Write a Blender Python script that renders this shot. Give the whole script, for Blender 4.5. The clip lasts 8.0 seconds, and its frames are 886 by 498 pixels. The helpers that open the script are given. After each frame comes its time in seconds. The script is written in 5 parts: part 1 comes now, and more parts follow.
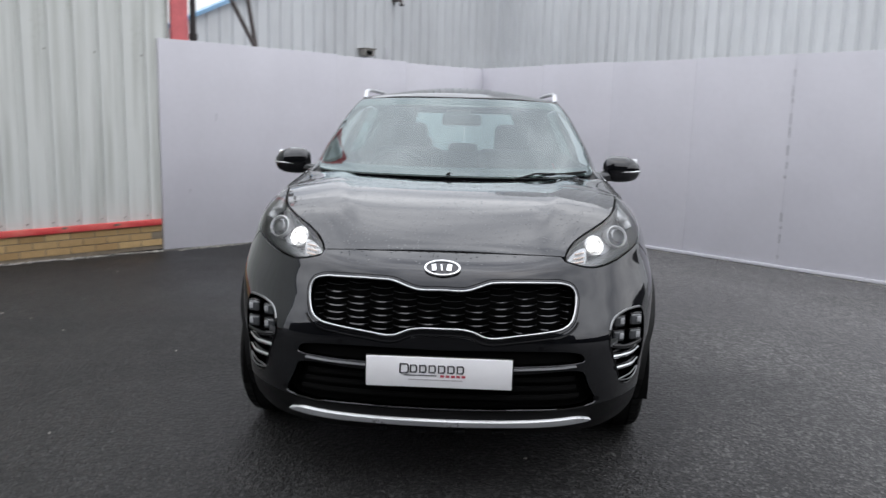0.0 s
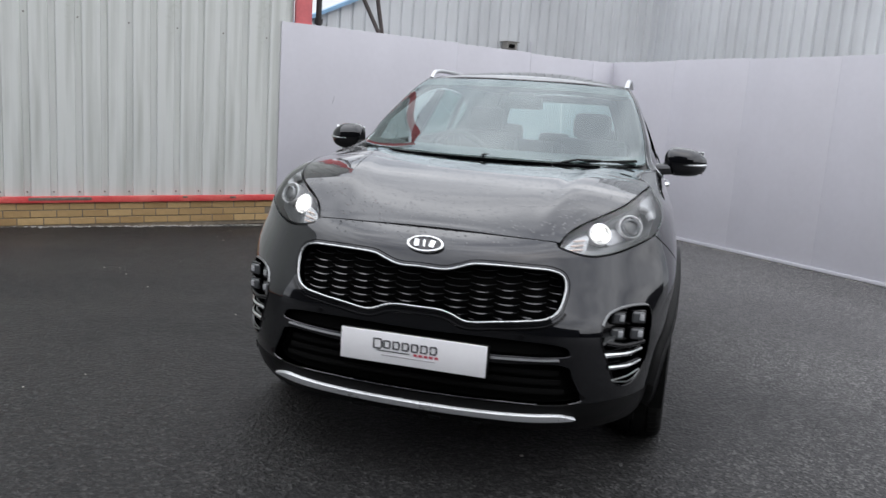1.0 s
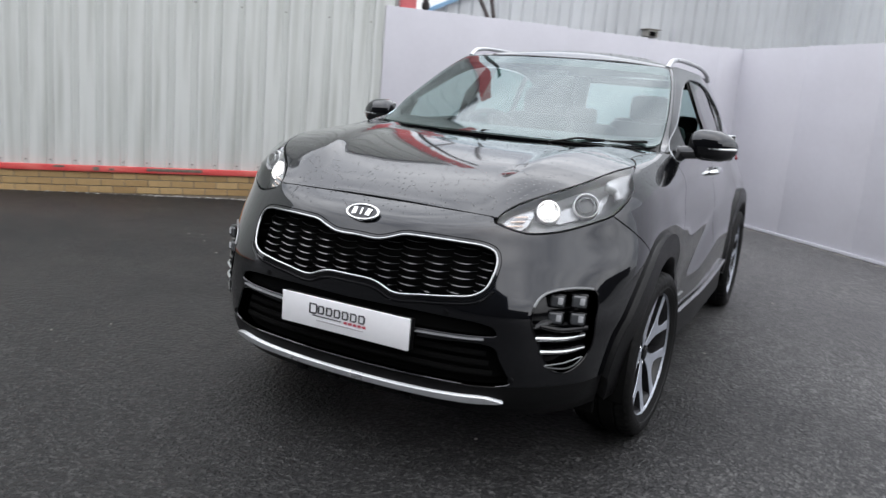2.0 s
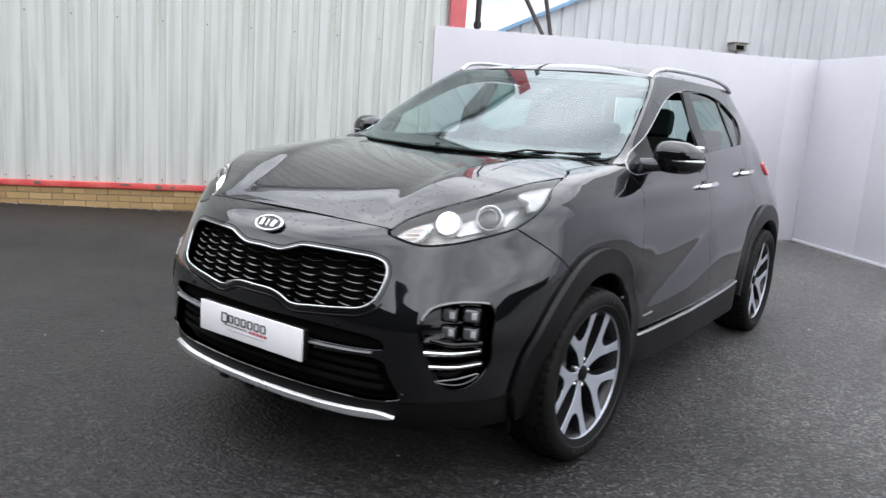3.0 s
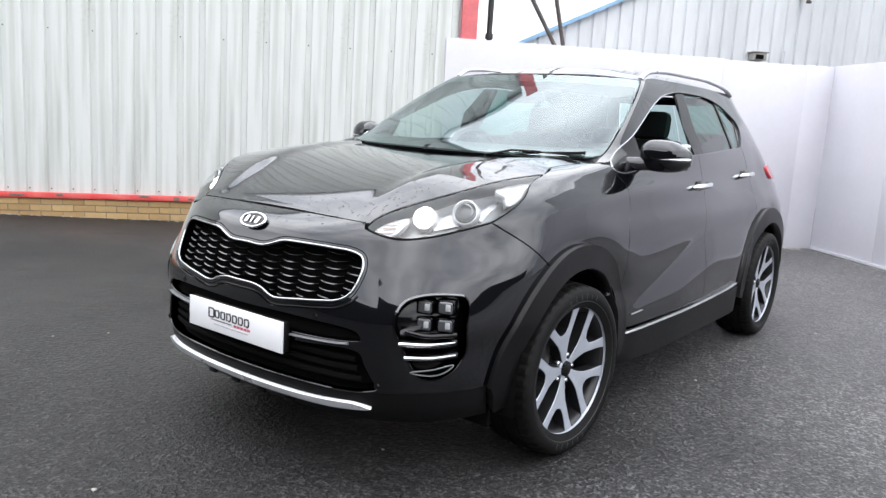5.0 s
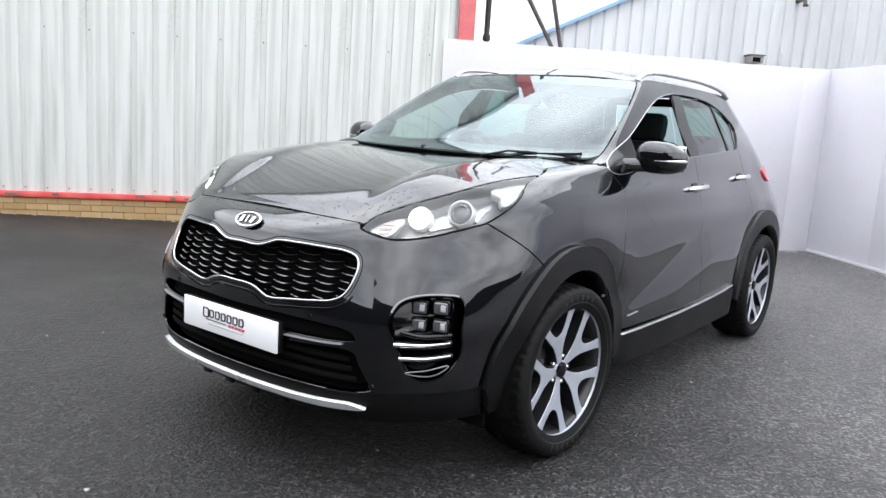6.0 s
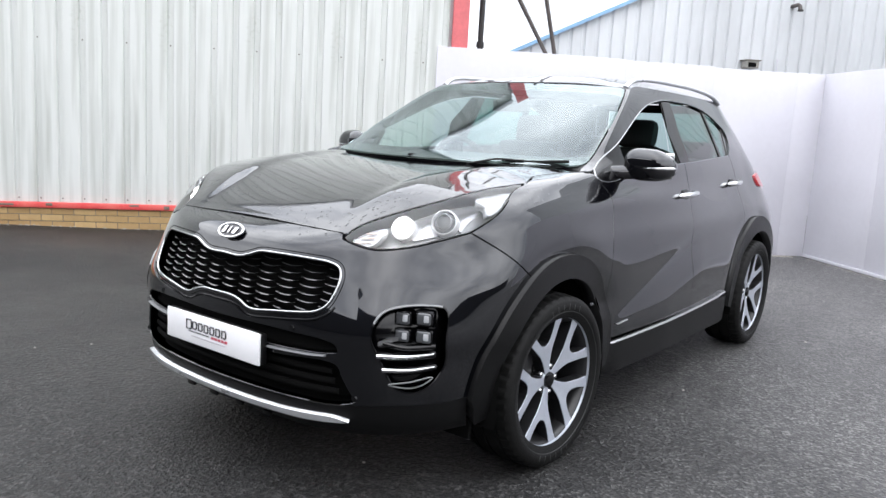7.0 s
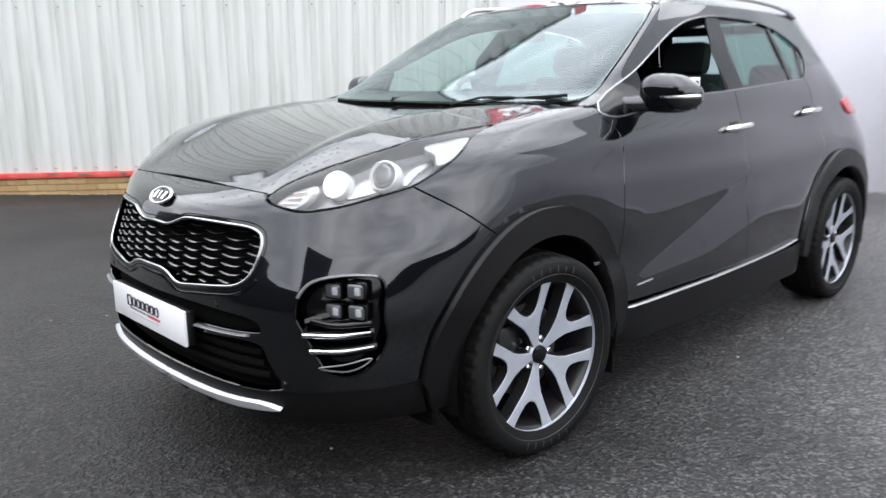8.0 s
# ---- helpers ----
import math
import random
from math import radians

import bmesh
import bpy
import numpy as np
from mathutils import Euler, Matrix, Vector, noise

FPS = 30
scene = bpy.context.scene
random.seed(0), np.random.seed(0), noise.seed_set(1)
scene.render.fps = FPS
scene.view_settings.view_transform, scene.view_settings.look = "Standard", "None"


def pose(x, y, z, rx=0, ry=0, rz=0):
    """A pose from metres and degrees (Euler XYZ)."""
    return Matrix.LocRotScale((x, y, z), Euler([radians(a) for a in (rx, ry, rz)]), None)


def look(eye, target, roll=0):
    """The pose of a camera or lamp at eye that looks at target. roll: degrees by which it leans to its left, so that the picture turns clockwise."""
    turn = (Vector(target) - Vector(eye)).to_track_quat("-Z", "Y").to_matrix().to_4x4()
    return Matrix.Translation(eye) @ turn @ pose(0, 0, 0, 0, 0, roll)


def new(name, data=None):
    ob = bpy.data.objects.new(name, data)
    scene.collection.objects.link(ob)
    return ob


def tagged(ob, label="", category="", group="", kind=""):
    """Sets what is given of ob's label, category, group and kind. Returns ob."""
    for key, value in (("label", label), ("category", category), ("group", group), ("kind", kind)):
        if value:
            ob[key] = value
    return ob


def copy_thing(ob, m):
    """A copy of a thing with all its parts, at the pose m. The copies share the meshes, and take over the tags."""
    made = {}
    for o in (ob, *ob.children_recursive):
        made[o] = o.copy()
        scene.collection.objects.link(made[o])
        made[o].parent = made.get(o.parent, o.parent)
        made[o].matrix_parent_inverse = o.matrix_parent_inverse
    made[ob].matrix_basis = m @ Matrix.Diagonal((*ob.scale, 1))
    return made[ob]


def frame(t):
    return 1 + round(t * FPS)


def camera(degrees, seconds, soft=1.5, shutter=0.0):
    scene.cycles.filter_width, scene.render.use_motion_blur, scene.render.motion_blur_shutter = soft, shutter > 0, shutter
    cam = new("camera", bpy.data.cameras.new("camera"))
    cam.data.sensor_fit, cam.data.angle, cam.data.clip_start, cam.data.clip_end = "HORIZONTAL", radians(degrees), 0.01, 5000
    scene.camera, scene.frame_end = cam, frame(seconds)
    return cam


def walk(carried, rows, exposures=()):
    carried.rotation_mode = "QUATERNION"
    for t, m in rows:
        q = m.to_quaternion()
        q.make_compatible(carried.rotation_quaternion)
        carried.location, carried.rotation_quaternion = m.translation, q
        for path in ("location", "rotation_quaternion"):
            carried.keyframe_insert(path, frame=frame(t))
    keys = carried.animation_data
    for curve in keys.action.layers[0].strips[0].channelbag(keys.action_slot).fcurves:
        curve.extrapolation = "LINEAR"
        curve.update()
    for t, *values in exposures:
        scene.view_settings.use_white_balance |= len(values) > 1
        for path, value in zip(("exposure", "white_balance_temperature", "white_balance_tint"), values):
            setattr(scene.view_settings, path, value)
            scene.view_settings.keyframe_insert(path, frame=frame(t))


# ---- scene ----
cam = camera(59.8, 8.0, soft=1.4, shutter=0.5)
PATH = [
    (0, (0.111, -3.669, 1.421), (0.033, -1.697, 1.098), 1.5),
    (0.2, (0.226, -3.664, 1.402), (0.052, -1.701, 1.065), 2.4),
    (0.5, (0.405, -3.636, 1.374), (0.121, -1.695, 0.984), 2.4),
    (0.8, (0.581, -3.562, 1.365), (0.205, -1.633, 0.993), 3.5),
    (1, (0.722, -3.476, 1.35), (0.242, -1.565, 1.005), 4.0),
    (1.2, (0.858, -3.429, 1.310), (0.350, -1.535, 0.915), 3.2),
    (2.3, (1.650, -3.004, 1.329), (0.689, -1.295, 0.934), 5.6),
    (2.5, (1.758, -2.91, 1.32), (0.775, -1.213, 0.925), 5.2),
    (2.8, (1.937, -2.807, 1.334), (0.864, -1.160, 0.965), 3.9),
    (3, (2.07, -2.736, 1.345), (0.945, -1.124, 0.98), 4.1),
    (3.3, (2.161, -2.699, 1.332), (1.045, -1.081, 0.961), 5.5),
    (3.5, (2.195, -2.675, 1.324), (1.011, -1.101, 0.976), 2.8),
    (4, (2.24, -2.681, 1.291), (1.047, -1.117, 0.931), 3.5),
    (4.5, (2.255, -2.681, 1.292), (1.064, -1.111, 0.951), 3.3),
    (6, (2.259, -2.673, 1.288), (1.074, -1.096, 0.963), 3.7),
    (6.5, (2.271, -2.668, 1.289), (1.098, -1.082, 0.962), 3.6),
    (7, (2.288, -2.618, 1.298), (1.1, -1.039, 0.99), 3.3),
    (7.2, (2.293, -2.542, 1.299), (1.090, -0.975, 0.986), 2.7),
    (7.5, (2.302, -2.346, 1.277), (1.053, -0.821, 0.94), 3.4),
    (7.8, (2.355, -2.122, 1.269), (1.028, -0.684, 0.857), 2.0),
    (8, (2.423, -1.937, 1.26), (1.021, -0.58, 0.822), -0.5),
]
EXPOSURES = [(0, 0.56), (1, 0.56), (2.5, 0.91), (3.2, 1.14), (4, 1.38), (6.5, 1.42), (8, 1.40)]
walk(cam, [(t, look(eye, target, roll)) for t, eye, target, roll in PATH], EXPOSURES)

# ---------------------------------------------------------------- world and sun
world = bpy.data.worlds.new("overcast_sky")
scene.world = world
world.use_nodes = True
wn, wl = world.node_tree.nodes, world.node_tree.links
wn.clear()
w_out = wn.new("ShaderNodeOutputWorld")
w_bg = wn.new("ShaderNodeBackground")
w_sky = wn.new("ShaderNodeTexSky")
w_sky.sky_type, w_sky.sun_disc = "NISHITA", False
w_sky.sun_elevation, w_sky.sun_rotation = radians(48), radians(150)
w_sky.air_density, w_sky.dust_density = 1.0, 3.0
w_geo = wn.new("ShaderNodeTexCoord")
w_map = wn.new("ShaderNodeMapping")
w_map.inputs["Scale"].default_value = (1.0, 1.0, 2.6)
w_noise = wn.new("ShaderNodeTexNoise")
w_noise.inputs["Scale"].default_value, w_noise.inputs["Detail"].default_value = 2.1, 7.0
w_noise.inputs["Roughness"].default_value = 0.55
w_ramp = wn.new("ShaderNodeValToRGB")
w_ramp.color_ramp.elements[0].position, w_ramp.color_ramp.elements[0].color = 0.36, (4.9, 5.15, 5.75, 1)
w_ramp.color_ramp.elements[1].position, w_ramp.color_ramp.elements[1].color = 0.66, (11.8, 12.0, 12.5, 1)
w_mix = wn.new("ShaderNodeMixRGB")
w_mix.inputs["Fac"].default_value = 0.93
wl.new(w_geo.outputs["Generated"], w_map.inputs["Vector"])
wl.new(w_map.outputs["Vector"], w_noise.inputs["Vector"])
wl.new(w_noise.outputs["Fac"], w_ramp.inputs["Fac"])
wl.new(w_sky.outputs["Color"], w_mix.inputs["Color1"])
wl.new(w_ramp.outputs["Color"], w_mix.inputs["Color2"])
# an overcast sky is about three times as bright overhead as at the horizon
w_sep = wn.new("ShaderNodeSeparateXYZ")
w_grad = wn.new("ShaderNodeMapRange")
w_grad.inputs["From Min"].default_value, w_grad.inputs["From Max"].default_value = 0.0, 1.0
w_grad.inputs["To Min"].default_value, w_grad.inputs["To Max"].default_value = 0.62, 1.85
w_mul = wn.new("ShaderNodeMixRGB")
w_mul.blend_type, w_mul.inputs["Fac"].default_value = "MULTIPLY", 1.0
wl.new(w_geo.outputs["Generated"], w_sep.inputs["Vector"])
wl.new(w_sep.outputs["Z"], w_grad.inputs["Value"])
wl.new(w_mix.outputs["Color"], w_mul.inputs["Color1"])
wl.new(w_grad.outputs["Result"], w_mul.inputs["Color2"])
wl.new(w_mul.outputs["Color"], w_bg.inputs["Color"])
w_bg.inputs["Strength"].default_value = 0.10
wl.new(w_bg.outputs["Background"], w_out.inputs["Surface"])

sun = new("sun", bpy.data.lights.new("sun", "SUN"))
sun.data.energy, sun.data.angle, sun.data.color = 0.5, radians(170), (1.0, 0.97, 0.93)
sun.matrix_world = look((6, -9, 13), (0, 0, 0))

# ---------------------------------------------------------------- materials
def mat(name, color, rough=0.5, metal=0.0, coat=0.0, vary=0.0, vscale=6.0, vcolor=None, bump=0.0, bscale=80.0, emit=None, estr=0.0, rvary=0.0, spec=0.5, stretch=(1, 1, 1)):
    """A Principled material with mottling at two scales and fine relief."""
    m = bpy.data.materials.new(name)
    m.use_nodes = True
    n, l = m.node_tree.nodes, m.node_tree.links
    p = n["Principled BSDF"]
    p.inputs["Base Color"].default_value = (*color, 1)
    p.inputs["Roughness"].default_value, p.inputs["Metallic"].default_value = rough, metal
    p.inputs["Coat Weight"].default_value, p.inputs["Coat Roughness"].default_value = coat, 0.03
    p.inputs["Specular IOR Level"].default_value = spec
    tc = n.new("ShaderNodeTexCoord")
    mp = n.new("ShaderNodeMapping")
    mp.inputs["Scale"].default_value = stretch
    l.new(tc.outputs["Object"], mp.inputs["Vector"])
    if vary or rvary:
        a, b = n.new("ShaderNodeTexNoise"), n.new("ShaderNodeTexNoise")
        a.inputs["Scale"].default_value, a.inputs["Detail"].default_value = vscale, 5
        b.inputs["Scale"].default_value, b.inputs["Detail"].default_value = vscale * 11, 4
        l.new(mp.outputs["Vector"], a.inputs["Vector"])
        l.new(mp.outputs["Vector"], b.inputs["Vector"])
        add = n.new("ShaderNodeMath")
        add.operation = "MULTIPLY_ADD"
        add.inputs[1].default_value = 0.4
        l.new(b.outputs["Fac"], add.inputs[0])
        l.new(a.outputs["Fac"], add.inputs[2])
        rng = n.new("ShaderNodeMapRange")
        rng.inputs["From Min"].default_value, rng.inputs["From Max"].default_value = 0.5, 0.9
        l.new(add.outputs[0], rng.inputs["Value"])
        if vary:
            mx = n.new("ShaderNodeMixRGB")
            mx.inputs["Color1"].default_value = (*color, 1)
            mx.inputs["Color2"].default_value = (*(vcolor or tuple(c * (1 - vary) for c in color)), 1)
            l.new(rng.outputs["Result"], mx.inputs["Fac"])
            l.new(mx.outputs["Color"], p.inputs["Base Color"])
        if rvary:
            rr = n.new("ShaderNodeMapRange")
            rr.inputs["To Min"].default_value, rr.inputs["To Max"].default_value = rough, rough + rvary
            l.new(rng.outputs["Result"], rr.inputs["Value"])
            l.new(rr.outputs["Result"], p.inputs["Roughness"])
    if bump:
        c = n.new("ShaderNodeTexNoise")
        c.inputs["Scale"].default_value, c.inputs["Detail"].default_value = bscale, 3
        l.new(mp.outputs["Vector"], c.inputs["Vector"])
        bp = n.new("ShaderNodeBump")
        bp.inputs["Strength"].default_value, bp.inputs["Distance"].default_value = bump, 0.01
        l.new(c.outputs["Fac"], bp.inputs["Height"])
        l.new(bp.outputs["Normal"], p.inputs["Normal"])
    if emit:
        p.inputs["Emission Color"].default_value, p.inputs["Emission Strength"].default_value = (*emit, 1), estr
    return m


def glass(name, tint, f0=0.085, shine=(1, 1, 1)):
    """A thin pane: tinted see-through, with a reflection that grows towards grazing angles."""
    m = bpy.data.materials.new(name)
    m.use_nodes = True
    n, l = m.node_tree.nodes, m.node_tree.links
    n.clear()
    out, mix = n.new("ShaderNodeOutputMaterial"), n.new("ShaderNodeMixShader")
    tr, gl, lw = n.new("ShaderNodeBsdfTransparent"), n.new("ShaderNodeBsdfGlossy"), n.new("ShaderNodeLayerWeight")
    tr.inputs["Color"].default_value = (*tint, 1)
    gl.inputs["Roughness"].default_value = 0.0
    gl.inputs["Color"].default_value = (*shine, 1)
    lw.inputs["Blend"].default_value = 0.5
    po, ma = n.new("ShaderNodeMath"), n.new("ShaderNodeMath")
    po.operation, po.inputs[1].default_value = "POWER", 5.0
    ma.operation, ma.inputs[1].default_value, ma.inputs[2].default_value = "MULTIPLY_ADD", 1 - f0, f0
    l.new(lw.outputs["Facing"], po.inputs[0])
    l.new(po.outputs[0], ma.inputs[0])
    l.new(ma.outputs[0], mix.inputs["Fac"])
    l.new(tr.outputs["BSDF"], mix.inputs[1])
    l.new(gl.outputs["BSDF"], mix.inputs[2])
    l.new(mix.outputs["Shader"], out.inputs["Surface"])
    return m


def wet_paint():
    """Black clear-coated paint with faint dust and scattered rain drops."""
    m = mat("black_paint", (0.0009, 0.0010, 0.0017), rough=0.12, coat=1.0, spec=0.11)
    n, l = m.node_tree.nodes, m.node_tree.links
    p = n["Principled BSDF"]
    p.inputs["Coat IOR"].default_value = 1.70
    p.inputs["Specular Tint"].default_value = (0.55, 0.68, 1.0, 1)
    tc = n.new("ShaderNodeTexCoord")
    vo = n.new("ShaderNodeTexVoronoi")
    vo.inputs["Scale"].default_value, vo.inputs["Randomness"].default_value = 62.0, 1.0
    l.new(tc.outputs["Object"], vo.inputs["Vector"])
    pick = n.new("ShaderNodeMath")
    pick.operation, pick.inputs[1].default_value = "GREATER_THAN", 0.48
    sep = n.new("ShaderNodeSeparateColor")
    l.new(vo.outputs["Color"], sep.inputs["Color"])
    l.new(sep.outputs["Red"], pick.inputs[0])
    drop = n.new("ShaderNodeMapRange")
    drop.inputs["From Min"].default_value, drop.inputs["From Max"].default_value = 0.30, 0.0
    l.new(vo.outputs["Distance"], drop.inputs["Value"])
    mul = n.new("ShaderNodeMath")
    mul.operation = "MULTIPLY"
    l.new(drop.outputs["Result"], mul.inputs[0])
    l.new(pick.outputs[0], mul.inputs[1])
    # drops lie on upward faces only
    geo = n.new("ShaderNodeNewGeometry")
    sz = n.new("ShaderNodeSeparateXYZ")
    l.new(geo.outputs["Normal"], sz.inputs["Vector"])
    up = n.new("ShaderNodeMapRange")
    up.inputs["From Min"].default_value, up.inputs["From Max"].default_value = 0.55, 0.85
    l.new(sz.outputs["Z"], up.inputs["Value"])
    mul2 = n.new("ShaderNodeMath")
    mul2.operation = "MULTIPLY"
    l.new(mul.outputs[0], mul2.inputs[0])
    l.new(up.outputs["Result"], mul2.inputs[1])
    bp = n.new("ShaderNodeBump")
    bp.inputs["Strength"].default_value, bp.inputs["Distance"].default_value = 0.85, 0.004
    l.new(mul2.outputs[0], bp.inputs["Height"])
    l.new(bp.outputs["Normal"], p.inputs["Coat Normal"])
    dust = n.new("ShaderNodeTexNoise")
    dust.inputs["Scale"].default_value, dust.inputs["Detail"].default_value = 3.0, 6
    l.new(tc.outputs["Object"], dust.inputs["Vector"])
    cr = n.new("ShaderNodeMapRange")
    cr.inputs["From Min"].default_value, cr.inputs["From Max"].default_value = 0.4, 0.75
    cr.inputs["To Min"].default_value, cr.inputs["To Max"].default_value = 0.02, 0.07
    l.new(dust.outputs["Fac"], cr.inputs["Value"])
    l.new(cr.outputs["Result"], p.inputs["Coat Roughness"])
    return m


def asphalt_mat():
    """Damp tarmac: dark binder, paler stone chips, wet sheen that varies in patches."""
    m = bpy.data.materials.new("damp_asphalt")
    m.use_nodes = True
    n, l = m.node_tree.nodes, m.node_tree.links
    p = n["Principled BSDF"]
    tc = n.new("ShaderNodeTexCoord")
    big, mid = n.new("ShaderNodeTexNoise"), n.new("ShaderNodeTexNoise")
    big.inputs["Scale"].default_value, big.inputs["Detail"].default_value = 0.55, 5
    mid.inputs["Scale"].default_value, mid.inputs["Detail"].default_value = 9.0, 5
    vo = n.new("ShaderNodeTexVoronoi")
    vo.inputs["Scale"].default_value = 95.0
    fine = n.new("ShaderNodeTexNoise")
    fine.inputs["Scale"].default_value, fine.inputs["Detail"].default_value = 150.0, 4
    for t in (big, mid, vo, fine):
        l.new(tc.outputs["Object"], t.inputs["Vector"])
    sep = n.new("ShaderNodeSeparateColor")
    l.new(vo.outputs["Color"], sep.inputs["Color"])
    ramp = n.new("ShaderNodeValToRGB")
    ramp.color_ramp.elements[0].position, ramp.color_ramp.elements[0].color = 0.0, (0.008, 0.008, 0.0084, 1)
    ramp.color_ramp.elements[1].position, ramp.color_ramp.elements[1].color = 1.0, (0.048, 0.0475, 0.0465, 1)
    e = ramp.color_ramp.elements.new(0.7)
    e.color = (0.0175, 0.0172, 0.0172, 1)
    l.new(sep.outputs["Red"], ramp.inputs["Fac"])
    mx = n.new("ShaderNodeMixRGB")
    mx.blend_type = "MULTIPLY"
    mx.inputs["Fac"].default_value = 0.6
    tone = n.new("ShaderNodeMapRange")
    tone.inputs["From Min"].default_value, tone.inputs["From Max"].default_value = 0.3, 0.7
    tone.inputs["To Min"].default_value, tone.inputs["To Max"].default_value = 0.75, 1.15
    l.new(mid.outputs["Fac"], tone.inputs["Value"])
    l.new(ramp.outputs["Color"], mx.inputs["Color1"])
    l.new(tone.outputs["Result"], mx.inputs["Color2"])
    # the ground's brighter light towards the open north-east is painted into its colour; the edge is ragged
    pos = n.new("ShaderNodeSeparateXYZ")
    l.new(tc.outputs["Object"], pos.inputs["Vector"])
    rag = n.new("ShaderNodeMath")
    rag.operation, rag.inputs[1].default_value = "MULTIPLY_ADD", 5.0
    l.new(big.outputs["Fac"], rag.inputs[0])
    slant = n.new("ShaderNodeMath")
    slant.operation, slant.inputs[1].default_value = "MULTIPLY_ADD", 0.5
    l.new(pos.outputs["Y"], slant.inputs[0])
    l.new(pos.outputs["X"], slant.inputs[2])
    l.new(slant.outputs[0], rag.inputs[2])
    lit_ramp = n.new("ShaderNodeMapRange")
    lit_ramp.inputs["From Min"].default_value, lit_ramp.inputs["From Max"].default_value = 3.0, 6.6
    l.new(rag.outputs[0], lit_ramp.inputs["Value"])
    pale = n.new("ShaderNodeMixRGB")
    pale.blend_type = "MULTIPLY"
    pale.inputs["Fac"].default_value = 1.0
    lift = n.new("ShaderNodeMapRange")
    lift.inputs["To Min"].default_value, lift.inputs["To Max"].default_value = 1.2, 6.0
    l.new(lit_ramp.outputs["Result"], lift.inputs["Value"])
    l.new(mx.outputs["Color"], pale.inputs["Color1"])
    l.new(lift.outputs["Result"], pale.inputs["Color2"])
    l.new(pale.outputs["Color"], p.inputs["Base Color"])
    p.inputs["Specular IOR Level"].default_value = 0.19
    rr = n.new("ShaderNodeMapRange")
    rr.inputs["From Min"].default_value, rr.inputs["From Max"].default_value = 0.3, 0.7
    rr.inputs["To Min"].default_value, rr.inputs["To Max"].default_value = 0.34, 0.58
    l.new(big.outputs["Fac"], rr.inputs["Value"])
    l.new(rr.outputs["Result"], p.inputs["Roughness"])
    lump = n.new("ShaderNodeTexVoronoi")
    lump.inputs["Scale"].default_value = 44.0
    l.new(tc.outputs["Object"], lump.inputs["Vector"])
    both_h = n.new("ShaderNodeMath")
    both_h.operation, both_h.inputs[1].default_value = "MULTIPLY_ADD", 1.4
    l.new(lump.outputs["Distance"], both_h.inputs[0])
    l.new(vo.outputs["Distance"], both_h.inputs[2])
    hsum = n.new("ShaderNodeMath")
    hsum.operation = "ADD"
    l.new(both_h.outputs[0], hsum.inputs[0])
    l.new(fine.outputs["Fac"], hsum.inputs[1])
    bp = n.new("ShaderNodeBump")
    bp.inputs["Strength"].default_value, bp.inputs["Distance"].default_value = 0.75, 0.0050
    l.new(hsum.outputs[0], bp.inputs["Height"])
    l.new(bp.outputs["Normal"], p.inputs["Normal"])
    return m


def cladding_mat():
    """Weathered off-white sheeting: run-down streaks, grime and green algae near its foot."""
    m = mat("weathered_cladding", (0.66, 0.68, 0.66), rough=0.45)
    n, l = m.node_tree.nodes, m.node_tree.links
    p = n["Principled BSDF"]
    tc, mp = n.new("ShaderNodeTexCoord"), n.new("ShaderNodeMapping")
    mp.inputs["Scale"].default_value = (7, 7, 0.35)
    l.new(tc.outputs["Object"], mp.inputs["Vector"])
    streak, blot, speck = n.new("ShaderNodeTexNoise"), n.new("ShaderNodeTexNoise"), n.new("ShaderNodeTexNoise")
    streak.inputs["Scale"].default_value, streak.inputs["Detail"].default_value = 1.6, 6
    blot.inputs["Scale"].default_value, blot.inputs["Detail"].default_value = 1.1, 7
    speck.inputs["Scale"].default_value, speck.inputs["Detail"].default_value = 28, 5
    l.new(mp.outputs["Vector"], streak.inputs["Vector"])
    l.new(tc.outputs["Object"], blot.inputs["Vector"])
    l.new(tc.outputs["Object"], speck.inputs["Vector"])
    a = n.new("ShaderNodeMapRange")
    a.inputs["From Min"].default_value, a.inputs["From Max"].default_value = 0.45, 0.75
    l.new(streak.outputs["Fac"], a.inputs["Value"])
    mx = n.new("ShaderNodeMixRGB")
    mx.inputs["Color1"].default_value, mx.inputs["Color2"].default_value = (0.63, 0.65, 0.63, 1), (0.44, 0.46, 0.43, 1)
    l.new(a.outputs["Result"], mx.inputs["Fac"])
    # algae: speckles inside blotches
    b1 = n.new("ShaderNodeMapRange")
    b1.inputs["From Min"].default_value, b1.inputs["From Max"].default_value = 0.62, 0.76
    l.new(blot.outputs["Fac"], b1.inputs["Value"])
    b2 = n.new("ShaderNodeMapRange")
    b2.inputs["From Min"].default_value, b2.inputs["From Max"].default_value = 0.50, 0.66
    l.new(speck.outputs["Fac"], b2.inputs["Value"])
    bm_ = n.new("ShaderNodeMath")
    bm_.operation = "MULTIPLY"
    l.new(b1.outputs["Result"], bm_.inputs[0])
    l.new(b2.outputs["Result"], bm_.inputs[1])
    mx2 = n.new("ShaderNodeMixRGB")
    mx2.inputs["Color2"].default_value = (0.22, 0.24, 0.16, 1)
    l.new(bm_.outputs[0], mx2.inputs["Fac"])
    l.new(mx.outputs["Color"], mx2.inputs["Color1"])
    l.new(mx2.outputs["Color"], p.inputs["Base Color"])
    return m


